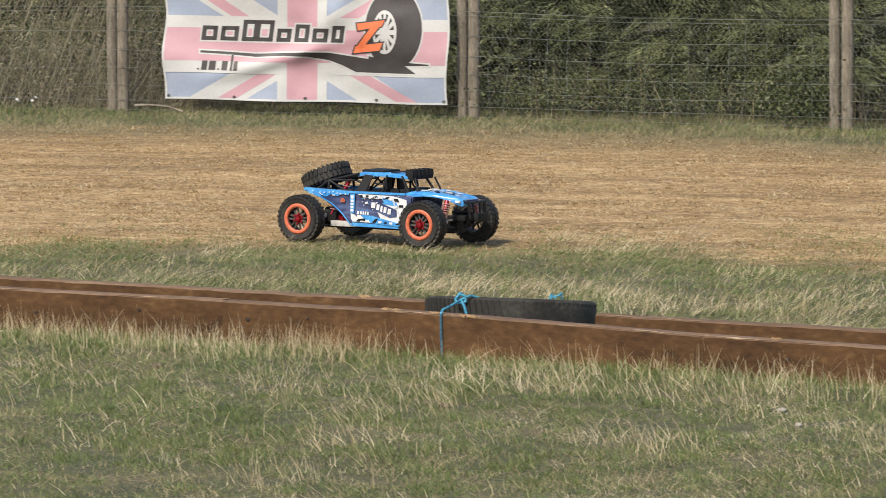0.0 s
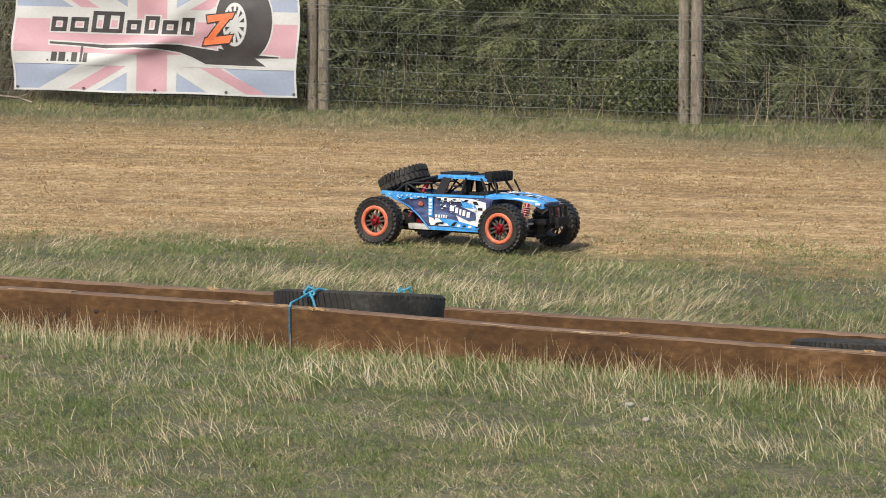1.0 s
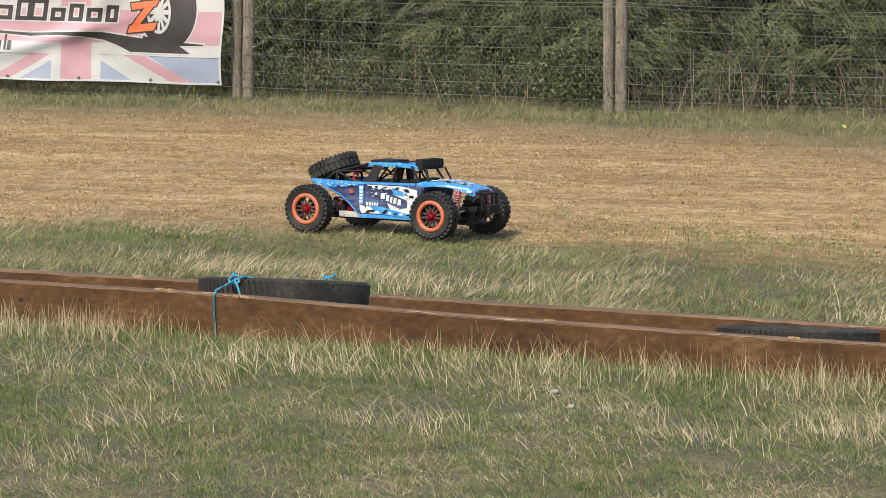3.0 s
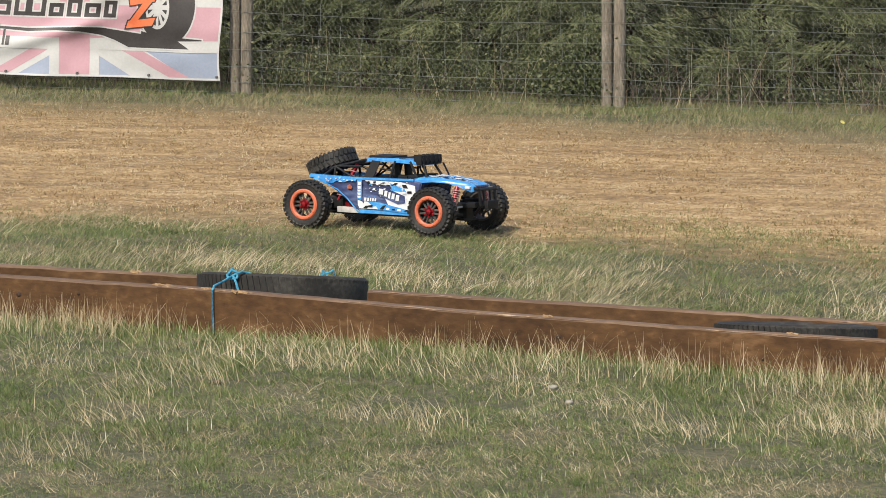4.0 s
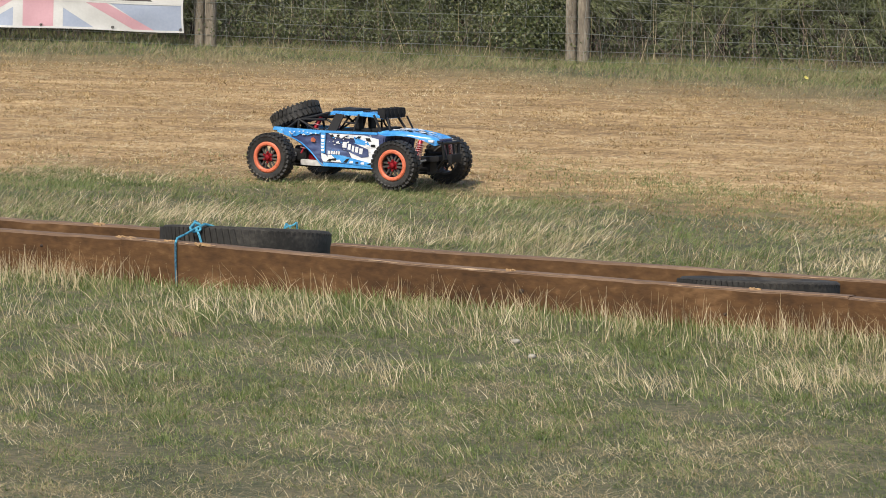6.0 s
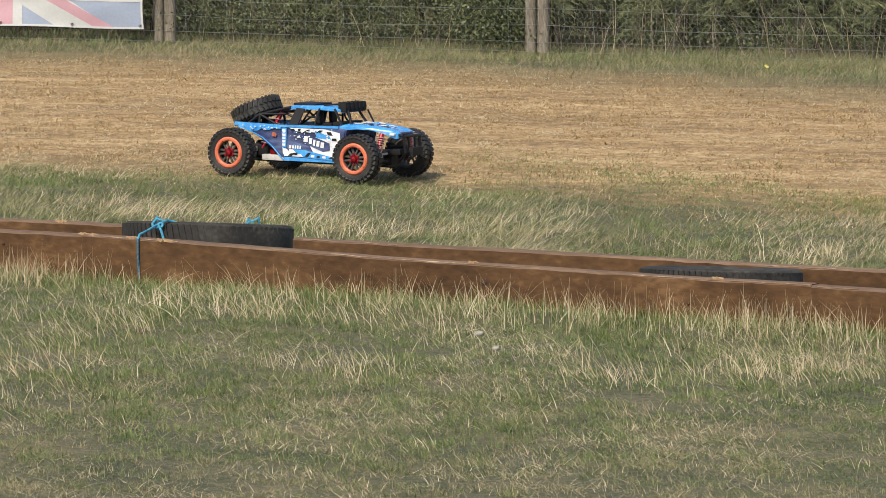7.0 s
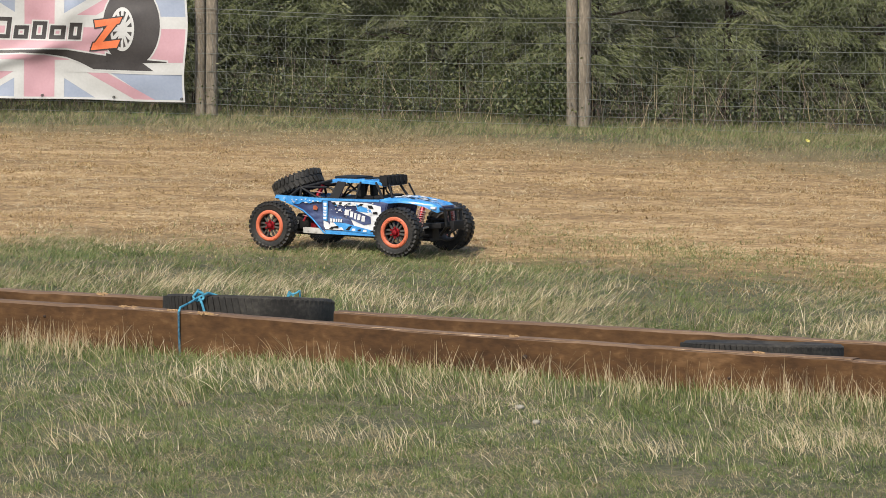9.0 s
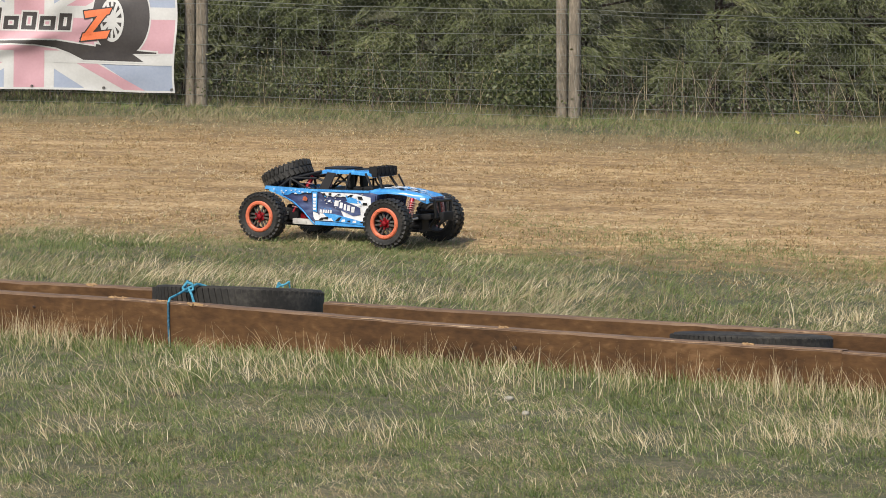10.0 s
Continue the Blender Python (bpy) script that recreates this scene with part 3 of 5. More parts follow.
def wound(poly, grow=0.0):
    """A convex outline wound anticlockwise and, if asked, moved outwards."""
    area = sum(a[0] * b[1] - b[0] * a[1] for a, b in zip(poly, poly[1:] + poly[:1]))
    poly = list(poly) if area > 0 else list(poly)[::-1]
    if not grow:
        return poly
    cut = [(-400.0, -400.0), (900.0, -400.0), (900.0, 900.0), (-400.0, 900.0)]
    for (x0, y0), (x1, y1) in zip(poly, poly[1:] + poly[:1]):
        d = math.hypot(x1 - x0, y1 - y0)
        if d < 1e-6:
            continue
        ox, oy = (y1 - y0) / d * grow, -(x1 - x0) / d * grow
        ex, ey = (x1 - x0) / d * 2000, (y1 - y0) / d * 2000
        a, b = (x0 + ox - ex, y0 + oy - ey), (x0 + ox + ex, y0 + oy + ey)
        cut = clipped(cut, [a, b, (b[0] - ey, b[1] + ex), (a[0] - ey, a[1] + ex)])
    return cut


def oval(cx, cy, rx, ry, a0=0.0, a1=2 * math.pi, n=36):
    return [(cx + rx * math.cos(a0 + (a1 - a0) * k / n), cy + ry * math.sin(a0 + (a1 - a0) * k / n)) for k in range(n)]


def band(a, b, half, off=0.0):
    d = Vector((b[0] - a[0], b[1] - a[1])).normalized()
    n = Vector((-d.y, d.x))
    p, q = Vector(a) - d * 60 + n * off, Vector(b) + d * 60 + n * off
    return [tuple(p + n * half), tuple(p - n * half), tuple(q - n * half), tuple(q + n * half)]


def bar(x0, x1, y0, y1, slant=0.12):
    s = slant * (y1 - y0)
    return [(x0, y0), (x1, y0), (x1 + s, y1), (x0 + s, y1)]


def banner():
    """A printed cloth banner tied to the fence: pale flag, plain dark shapes for the print, folds."""
    W, H, X0, Z0 = 1.935, 0.74, -3.67, 0.068
    PW, PH, CELL = 505.0, 193.0, 3.5

    def cloth(p, q, lift):
        a, b = p / PW, q / PH
        fold = 0.018 * math.sin(6.0 * a + 4.5 * b + 0.6) + 0.016 * noise.noise((a * 4 + b * 2.5, b * 3 - a * 2, 2.0))
        fold += 0.034 * math.exp(-((b - 0.28 - 0.75 * (a - 0.28)) / 0.07) ** 2) * math.exp(-((a - 0.42) / 0.2) ** 2)
        fold += 0.032 * math.exp(-((a - 0.50 - 0.28 * (b - 0.45)) / 0.055) ** 2) * (0.35 + 0.65 * b)
        fold += 0.02 * math.exp(-((b - 0.40) / 0.12) ** 2) * math.exp(-(a / 0.09) ** 2)
        fold += 0.003 * noise.noise((a * 16, b * 7, 4.0))
        edge_in = 0.012 * math.exp(-(a / 0.05) ** 2) * math.sin(b * 9 + 1) - 0.010 * math.exp(-((1 - a) / 0.05) ** 2) * math.sin(b * 7)
        px = X0 + W * a + edge_in
        return px, 32.40 - 0.135 * (px + 3.96) - 0.065 - fold - lift, Z0 + H * b + 0.003 * math.sin(a * math.pi * 4) * (1 - b) - 0.006 * a * (1 - b)

    def layer(polys, depth, grow=0.0):
        bm = bmesh.new()
        seen = {}
        for poly in polys:
            poly = clipped(wound(poly, grow), [(0.0, 0.0), (PW, 0.0), (PW, PH), (0.0, PH)])
            if len(poly) < 3:
                continue
            xs, ys = [p[0] for p in poly], [p[1] for p in poly]
            for i in range(int(min(xs) // CELL), int(max(xs) // CELL) + 1):
                for j in range(int(min(ys) // CELL), int(max(ys) // CELL) + 1):
                    x, y = i * CELL, j * CELL
                    ring = clipped([(x, y), (x + CELL, y), (x + CELL, y + CELL), (x, y + CELL)], poly)
                    vs = []
                    for p in ring:
                        key = (round(p[0], 2), round(p[1], 2))
                        if key not in seen:
                            seen[key] = bm.verts.new(cloth(p[0], p[1], (0.0008 + depth * 0.00045 if depth else 0)))
                        if seen[key] not in vs:
                            vs.append(seen[key])
                    if len(vs) > 2 and bm.faces.get(vs) is None:
                        bm.faces.new(vs)
        return bm

    ob = part("banner", layer([[(0, 0), (PW, 0), (PW, PH), (0, PH)]], 0), CLOTH_BLUE, smooth=True)
    tagged(ob, "faded red, white and blue printed banner tied to the fence", "banner")
    sol = ob.modifiers.new("thickness", "SOLIDIFY")
    sol.thickness, sol.offset = 0.001, 0.0

    def stripe(name, polys, depth, mat, grow=0.0, label=""):
        return part(name, layer(polys, depth, grow), mat, ob, label, smooth=True)

    stripe("stripe", [band((92, 0), (402, 186), 26)], 1, CLOTH_WHITE, 0, "broad white slanted stripe")
    stripe("stripe", [band((402, 0), (92, 186), 26)], 2, CLOTH_WHITE, 0, "broad white slanted stripe")
    for p0, p1 in (((108, 0), (178, 43)), ((84, 180), (156, 135)), ((440, 0), (357, 43)), ((385, 180), (310, 135))):
        n = Vector((p1[0] - p0[0], p1[1] - p0[1])).normalized()
        s = Vector((-n.y, n.x)) * 8.5
        far, near = Vector(p0) - n * 60, Vector(p1) + n * 60
        stripe("stripe", [[tuple(far + s), tuple(far - s), tuple(near - s), tuple(near + s)]], 3, CLOTH_PINK, 0, "faded red slanted stripe")
    stripe("stripe", [bar(203, 291, -1, 194, 0)], 5, CLOTH_WHITE, 0, "broad white stripe")
    stripe("stripe", [bar(-1, 506, 47, 147, 0)], 6, CLOTH_WHITE, 0, "broad white stripe")
    stripe("stripe", [bar(220, 274, -1, 194, 0)], 7, CLOTH_PINK, 0, "faded red stripe")
    stripe("stripe", [bar(-1, 506, 68, 126, 0)], 8, CLOTH_PINK, 0, "faded red stripe")
    stripe("hem", [bar(0, 505, 0, 3.5, 0), bar(501.5, 505, 0, 193, 0), bar(0, 3.5, 0, 193, 0)], 9, CLOTH_WHITE, 0, "white hem")
    # two rows of plain shapes where the print has words
    row = []
    x = 66
    for k, (wdt, tall) in enumerate(((34, 1), (38, 1), (62, 1.45), (32, 0.9), (32, 1.2), (34, 0.95), (28, 1.15))):
        y0, y1, x1, t = 104, 104 + 27 * tall * 0.95, x + wdt - 6, 7
        s = 0.12 * (y1 - y0 - t)
        row += [bar(x, x1, y0, y0 + t), [(p + s, q) for p, q in bar(x, x1, y1 - t, y1)], bar(x, x + 8, y0, y1), bar(x1 - 8, x1, y0, y1)]
        if k == 2:
            row.append(bar(x + 20, x + 32, y0, y1))
        x += wdt
    small = [bar(x0, x1, 52, y1) for x0, x1, y1 in ((60, 63, 55), (67, 77, 68), (80, 92, 68), (96, 99, 55), (103, 113, 68), (118, 122, 79), (124, 131, 68))]
    # a road that widens into the foot of a wheel
    top = [(65, 86), (115, 84.5), (165, 82.5), (215, 85), (255, 86.5), (295, 86), (340, 80), (365, 77), (372, 80)]
    low = [(65, 82), (115, 80), (165, 77), (215, 80), (255, 79), (295, 73), (318, 65), (343, 53), (372, 53)]
    road = [[a, b, d, c] for a, b, c, d in zip(top, top[1:], low, low[1:])]
    foot_of_wheel = [[(365, 53), (449, 53), (430, 66), (365, 82)], [(420, 66), (472, 67.5), (472, 69.5), (420, 73)]]
    wheel = [oval(409, 130, 50, 70)]
    stripe("print_outline", row + road + foot_of_wheel + wheel, 10, CLOTH_WHITE, 2.6, "white outline of the print")
    stripe("print", row, 11, CLOTH_DARK, 0, "dark printed shapes")
    stripe("print", small, 11, CLOTH_DARK, 0, "small dark printed shapes")
    stripe("print", road + foot_of_wheel, 11, CLOTH_DARK, 0, "dark printed road")
    stripe("print", wheel, 12, CLOTH_DARK, 0, "dark printed wheel")
    stripe("print", [oval(393, 124, 21, 38)], 13, CLOTH_WHITE, 0, "white printed rim")
    stripe("print", [oval(393, 124, 17, 32)], 14, CLOTH_DARK)
    spokes = []
    for k in range(12):
        a = 2 * math.pi * k / 12
        spokes.append([(393 + r * c * math.cos(a + e), 124 + r * d * math.sin(a + e)) for r, c, d, e in ((1, 17.5, 33, -0.13), (1, 17.5, 33, 0.13), (0.4, 17.5, 33, 0.3), (0.4, 17.5, 33, -0.3))])
    stripe("print", spokes + [oval(393, 124, 8.5, 16)], 15, CLOTH_WHITE, 0, "white printed spokes")
    zig = [[(344, 138), (393, 145), (388, 134), (346, 126)], [(376, 142), (393, 145), (352, 92), (340, 92)], [(338, 86), (384, 92), (390, 106), (342, 99)]]
    stripe("print", zig, 16, CLOTH_DARK, 2.2)
    stripe("print", zig, 17, CLOTH_ORANGE, 0, "orange printed zigzag")
    for a in (0.012, 0.25, 0.5, 0.75, 0.988):
        for b in (0.03, 0.97):
            p = Vector(cloth(a * PW, b * PH, 0.007))
            bm = bmesh.new()
            lathe(bm, [(-0.003, 0.005), (-0.004, 0.007), (-0.003, 0.009), (0.002, 0.009), (0.002, 0.005)], 14, "y", closed=True)
            tube(bm, (0, -0.003, 0), (0.010, -0.006, 0.008), 0.0022, None, 6)
            part("eyelet", bm, [GREY_RIM], ob, "dark eyelet with a tie", at=Matrix.Translation(p))


banner()


# ---- hedge and scrub behind the fence ----
def leaf_soup(name, places, ways, sizes, mat, label, category, parent=None, seed=1, slim=0.45, needle=False):
    """Small folded leaves (two faces) at places, pointing along ways."""
    rng = np.random.default_rng(seed)
    P, D = np.asarray(places, float), np.asarray(ways, float)
    D /= np.maximum(1e-6, np.linalg.norm(D, axis=1, keepdims=True))
    side = np.cross(D, rng.normal(0, 1, D.shape))
    side /= np.maximum(1e-6, np.linalg.norm(side, axis=1, keepdims=True))
    L = np.asarray(sizes, float)[:, None]
    W = L * slim * rng.uniform(0.7, 1.2, (len(P), 1)) / 2
    n = len(P)
    b = np.arange(n)
    if needle:
        verts = np.concatenate([P + side * W, P + D * L, P - side * W])
        ob = soup(name, verts, np.stack([b, b + n, b + 2 * n], 1), mat)
    else:
        verts = np.concatenate([P, P + D * L * 0.5 + side * W, P + D * L, P + D * L * 0.5 - side * W])
        ob = soup(name, verts, np.stack([b, b + n, b + 2 * n, b + 3 * n], 1), mat)
    if parent:
        ob.parent = parent
        ob["kind"] = "stuff"
    else:
        tagged(ob, label, category, kind="stuff")
    return ob


def conifer(x, y, height, spread, seed, label):
    """A hedge conifer: trunk, limbs, and drooping sprays of scale leaves."""
    rng = np.random.default_rng(seed)
    bm = bmesh.new()
    tube(bm, (0, 0, -0.05), (0.03, 0, height * 0.55), 0.034, 0.022, 10)
    tube(bm, (0.03, 0, height * 0.55), (0.05, 0.02, height), 0.022, 0.006, 8)
    ob = part("hedge_conifer", bm, BARK, smooth=True, at=pose(x, y, 0))
    tagged(ob, label, "conifer", "conifers of the hedge")
    bm = bmesh.new()
    P, D, S = [], [], []
    for k in range(44):
        # one bough: a drooping plate of sprays
        z = rng.uniform(0.24, 1.2) if rng.random() < 0.7 else rng.uniform(1.2, height - 0.1)
        a = rng.uniform(0, 2 * np.pi) if rng.random() < 0.15 else rng.normal(-np.pi / 2, 0.75)
        reach = spread * rng.uniform(0.65, 1.05) * (1.05 - 0.45 * z / height) * (0.7 + 0.3 * min(1, z / 0.45))
        out = np.array([math.cos(a), math.sin(a), 0.0])
        flat = np.array([-out[1], out[0], 0.0])
        tube(bm, (0.02, 0, max(0.05, z - 0.15)), out * reach * 0.85 + [0, 0, z - 0.02], 0.012, 0.003, 5)
        half, drop, tilt = rng.uniform(0.18, 0.36), rng.uniform(0.08, 0.2), rng.normal(0, 0.15)
        sweep = rng.choice((-1.0, 1.0)) * rng.uniform(0.2, 0.8)
        for i in range(20):
            # a spray inside the bough
            u, v = rng.uniform(-1, 1), rng.uniform(0.35, 1.0)
            root = out * reach * v + flat * half * u + np.array([0, 0, z - drop * (v - 0.35) ** 2 * 2 + tilt * half * u + rng.normal(0, 0.02)])
            aim = out * rng.uniform(0.4, 0.8) + flat * (u * 0.3 + sweep + rng.normal(0, 0.15)) + np.array([0, 0, rng.normal(-0.24, 0.10)])
            aim /= np.linalg.norm(aim)
            side = np.cross(aim, [0, 0, 1.0])
            side /= np.linalg.norm(side)
            length = rng.uniform(0.12, 0.24)
            for q in range(64):
                t = (q + rng.random()) / 64
                sd = 1 if q % 2 else -1
                w = rng.uniform(0.0, 1.0) * (1 - 0.75 * t) * 0.075
                P.append(root + aim * length * t + side * sd * w + np.array([0, 0, -0.25 * length * t * t - 0.3 * w + rng.normal(0, 0.006)]))
                D.append(aim + side * sd * rng.uniform(0.1, 0.5) + np.array([0, 0, rng.normal(-0.12, 0.1)]))
                S.append(rng.uniform(0.024, 0.05))
    part("branchwork", bm, BARK, ob)["kind"] = "stuff"
    leaf_soup("crown", P, D, S, LEAF, "", "", ob, seed, 0.22, True)
    return ob


HEDGE = [(-2.75, 34.0, 2.3, 0.85), (-1.75, 33.7, 2.5, 0.95), (-0.8, 33.45, 2.4, 0.95), (0.1, 33.2, 2.6, 0.95), (1.0, 32.95, 2.5, 0.95), (1.9, 32.65, 2.4, 0.95),
         (2.8, 32.4, 2.6, 0.95), (3.7, 32.1, 2.4, 0.95), (-3.9, 34.9, 2.4, 0.9), (-5.1, 35.0, 2.4, 0.9)]
for k, (x, y, h, r) in enumerate(HEDGE):
    conifer(x, y, h, r, 50 + k, "dark green hedge conifer with drooping sprays behind wire")


def inner_hedge():
    """The dim depth of the hedge behind its front: a second, coarser mass of leaves."""
    rng = np.random.default_rng(5)
    n = 30000
    x = rng.uniform(-8, 6.5, n)
    y = 35.6 - 0.3 * (x + 2.75) * (x > -2.75) + rng.uniform(-0.25, 0.25, n)
    z = rng.uniform(0.0, 2.6, n)
    leaf_soup("hedge_depth", np.stack([x, y, z], 1), rng.normal(0, 1, (n, 3)) + [0, -0.4, -0.3], rng.uniform(0.03, 0.06, n), LEAF, "dim green inner foliage of the hedge", "hedge", None, 9, 0.3, True)


inner_hedge()


def hedge_backing():
    """A lumpy dark bank added behind the hedge; its colour holds the gaps' shade."""
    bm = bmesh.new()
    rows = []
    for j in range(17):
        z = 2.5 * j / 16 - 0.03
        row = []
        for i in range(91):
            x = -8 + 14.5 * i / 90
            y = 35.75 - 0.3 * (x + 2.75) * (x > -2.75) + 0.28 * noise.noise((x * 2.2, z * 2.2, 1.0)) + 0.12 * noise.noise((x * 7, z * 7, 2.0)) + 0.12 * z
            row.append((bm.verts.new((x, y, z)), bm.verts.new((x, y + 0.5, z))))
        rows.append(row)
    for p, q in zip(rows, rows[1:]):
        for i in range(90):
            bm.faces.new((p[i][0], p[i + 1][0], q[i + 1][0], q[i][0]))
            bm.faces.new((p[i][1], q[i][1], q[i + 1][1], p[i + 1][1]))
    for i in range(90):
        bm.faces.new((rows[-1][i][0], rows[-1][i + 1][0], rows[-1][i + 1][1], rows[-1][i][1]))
    tagged(part("hedge_backing", bm, GAP_SHADE, smooth=True), "dark backing added behind the hedge, shade of its gaps in the colour", "hedge", kind="stuff")


hedge_backing()


def stems(name, label, count, xr, yf, height, lean, mat, seed, r=(0.0022, 0.005), curve=0.3, toward=0.0):
    """Thin bare stems and canes, each a bent three-sided rod."""
    rng = np.random.default_rng(seed)
    verts, faces = [], []
    for k in range(count):
        x = rng.uniform(*xr)
        y = yf(x) + rng.uniform(-0.35, 0.35)
        h, a, t = rng.uniform(*height), rng.uniform(0, 2 * np.pi), abs(rng.normal(0, lean))
        dx, dy = math.cos(a) * t + toward, math.sin(a) * t * 0.5
        rad = rng.uniform(*r)
        base = len(verts)
        for i in range(5):
            s = i / 4
            bend = s + curve * s * s
            p = (x + dx * h * bend + rng.normal(0, 0.006), y + dy * h * bend, h * (s - 0.3 * curve * s * s * t) - 0.02)
            rr = rad * (1 - 0.7 * s)
            for q in (0.5, 2.6, 4.7):
                verts.append((p[0] + rr * math.cos(q), p[1] + rr * math.sin(q), p[2]))
        for i in range(4):
            for q in range(3):
                faces.append((base + i * 3 + q, base + i * 3 + (q + 1) % 3, base + i * 3 + 3 + (q + 1) % 3, base + i * 3 + 3 + q))
    return tagged(soup(name, verts, faces, mat), label, "scrub", kind="stuff")


def fence_y(x):
    xs, ys = [p[0] for p in POSTS], [p[1] for p in POSTS]
    return float(np.interp(x, xs, ys))


stems("dead_stems", "bare brown stems and twigs at the foot of the hedge", 700, (-6, 4.5), lambda x: fence_y(x) + 0.55, (0.1, 0.45), 0.6, TWIG, 3, (0.0015, 0.0038))
stems("dry_canes", "tall pale dry canes leaning behind the fence", 520, (-6.8, -3.4), lambda x: fence_y(x) + 0.55, (0.4, 1.5), 0.4, CANE, 4, (0.002, 0.006), 0.2, 0.3)
stems("dry_weeds", "pale dry weed stalks behind the fence", 900, (-6.5, -3.2), lambda x: fence_y(x) + 0.4, (0.1, 0.55), 0.6, CANE, 41, (0.0015, 0.003), 0.3, 0.1)
stems("dry_stalks", "pale dry stalks caught in the fence", 90, (-3.6, 4.4), lambda x: fence_y(x) + 0.35, (0.12, 0.5), 0.4, DRY, 14, (0.0015, 0.003), 0.3, 0.0)


def scrub(name, label, count, centre, spread, size, mat, seed, slim=0.55, limit=None):
    """A low leafy bush."""
    rng = np.random.default_rng(seed)
    P = rng.normal(0, 1, (count, 3)) * [spread[0], spread[1], spread[2] * 0.45]
    P[:, 2] = np.abs(P[:, 2]) * 1.2 + rng.uniform(0, 0.06, count)
    P += [centre[0], centre[1], 0.01]
    P = P[~((P[:, 0] > -3.8) & (P[:, 0] < -1.65) & (P[:, 1] < 32.4))]      # off the banner
    count = len(P)
    if limit is not None:
        # behind the wire
        P = P[(P[:, 0] < limit) & (P[:, 1] > np.interp(P[:, 0], [p[0] for p in POSTS], [p[1] for p in POSTS]) + 0.12)]
        count = len(P)
    leaf_soup(name, P, rng.normal(0, 1, (count, 3)) + [0, -0.5, 0.1], rng.uniform(size[0], size[1], count), mat, label, "bush", None, seed, slim)


scrub("bramble_bush", "leafy bramble growing through the fence at a post", 2600, (0.62, 31.55), (0.17, 0.10, 0.36), (0.02, 0.04), BRAMBLE, 21)
scrub("bramble_bush", "low bramble leaves along the foot of the fence", 5200, (-0.25, 32.0), (0.6, 0.15, 0.3), (0.014, 0.03), BRAMBLE, 22)
scrub("bramble_bush", "low bramble leaves beside a fence post", 1300, (-1.22, 32.3), (0.2, 0.10, 0.2), (0.014, 0.03), BRAMBLE, 23)
scrub("bramble_bush", "sparse green bramble among dry canes", 11000, (-4.7, 33.1), (0.8, 0.3, 1.05), (0.016, 0.036), SCRUB, 24, 0.4, -3.3)
scrub("dead_weed_bush", "brown dead weeds among green undergrowth", 7000, (-4.6, 32.95), (0.85, 0.25, 0.75), (0.02, 0.06), CANE, 27, 0.09, -3.3)
scrub("bramble_bush", "sparse scrub leaves among dry stalks", 1800, (2.4, 31.3), (0.7, 0.12, 0.14), (0.014, 0.03), BRAMBLE, 25)


# ---- grass ----
def turf_keep(x, y):
    """How much turf there is: none on the mown strip, with ragged edges and a few green patches."""
    wave = np.array([0.9 * noise.noise((a * 1.3, b * 0.9, 2.0)) + 0.6 * noise.noise((a * 4, b * 2.2, 5.0)) for a, b in zip(x, y)])
    inside = y - front_edge(x) + wave
    straw = np.clip((inside + 0.2) / (0.6 + 0.7 * np.clip(x, 0, 2)), 0, 1) * np.clip((back_edge(x) - y + wave) / 2.2 + 0.2, 0, 1)
    return 1 - 0.95 * straw


def patchy(x, y, s, lo, seed=0.0):
    v = np.array([noise.noise((a * s, b * s * 0.6, seed)) for a, b in zip(x, y)])
    return np.clip(0.5 + 1.3 * v, lo, 1)


def front_line(x):
    return np.interp(x, (-3.4, -1.06, 0.1, 1.25, 2.6), (17.0, 15.92, 15.165, 14.53, 13.75))


def rear_line(x):
    return np.interp(x, (-3.4, -0.95, -0.36, 2.7), (17.42, 16.36, 15.96, 14.53))


def before(x, y):
    return np.where(y < front_line(x) - 0.01, 1.0, 0.0)


def behind(x, y):
    return np.where(y > rear_line(x) + 0.02, 1.0, 0.0)


def between(x, y):
    return np.where((y > front_line(x) + 0.07) & (y < rear_line(x) - 0.07) & (np.hypot(x + 0.65, y - 16.18) > 0.3) & (np.hypot(x - 1.01, y - 15.03) > 0.27), 1.0, 0.0)


def foot(x, y):
    """More and taller grass at the foot of the planks."""
    return np.exp(-((front_line(x) - y - 0.05) / 0.28) ** 2) * (y < front_line(x))


def verge_height(x, y):
    return np.clip(1.25 - 0.95 * (y - rear_line(x) - 0.6) / (front_edge(x) - rear_line(x) - 0.6), np.clip(0.68 - 0.4 * x, 0.36, 0.68), 1.2)


def tussock(x, y):
    """Uneven height of the turf, a hand's width from bump to bump."""
    v = np.array([noise.noise((a * 9, b * 6, 3.3)) + 0.6 * noise.noise((a * 2.2, b * 1.5, 1.3)) for a, b in zip(x, y)])
    return np.clip(0.85 + 0.75 * v, 0.35, 1.5)


blades("turf", "short green turf in front of the planks", 250000, (10.2, 17.3), (0.010, 0.036), (0.0018, 0.004), GRASS, 0.9, (-0.1, 0), 1, 0.4, 1,
       keep=before, grow=lambda x, y: tussock(x, y) * np.clip((y - 8.6) / 4.5, 0.5, 1), tuft=(11, 0.017))
blades("dead_turf", "brown dead blades matted in the turf", 120000, (10.2, 17.3), (0.008, 0.028), (0.0018, 0.0036), THATCH, 1.2, (-0.1, 0), 1, 0.4, 2,
       keep=lambda x, y: before(x, y) * np.clip(patchy(x, y, 1.1, 0.25, 3.0) + 0.35 * (y < 12.6), 0, 1), tuft=(9, 0.02))
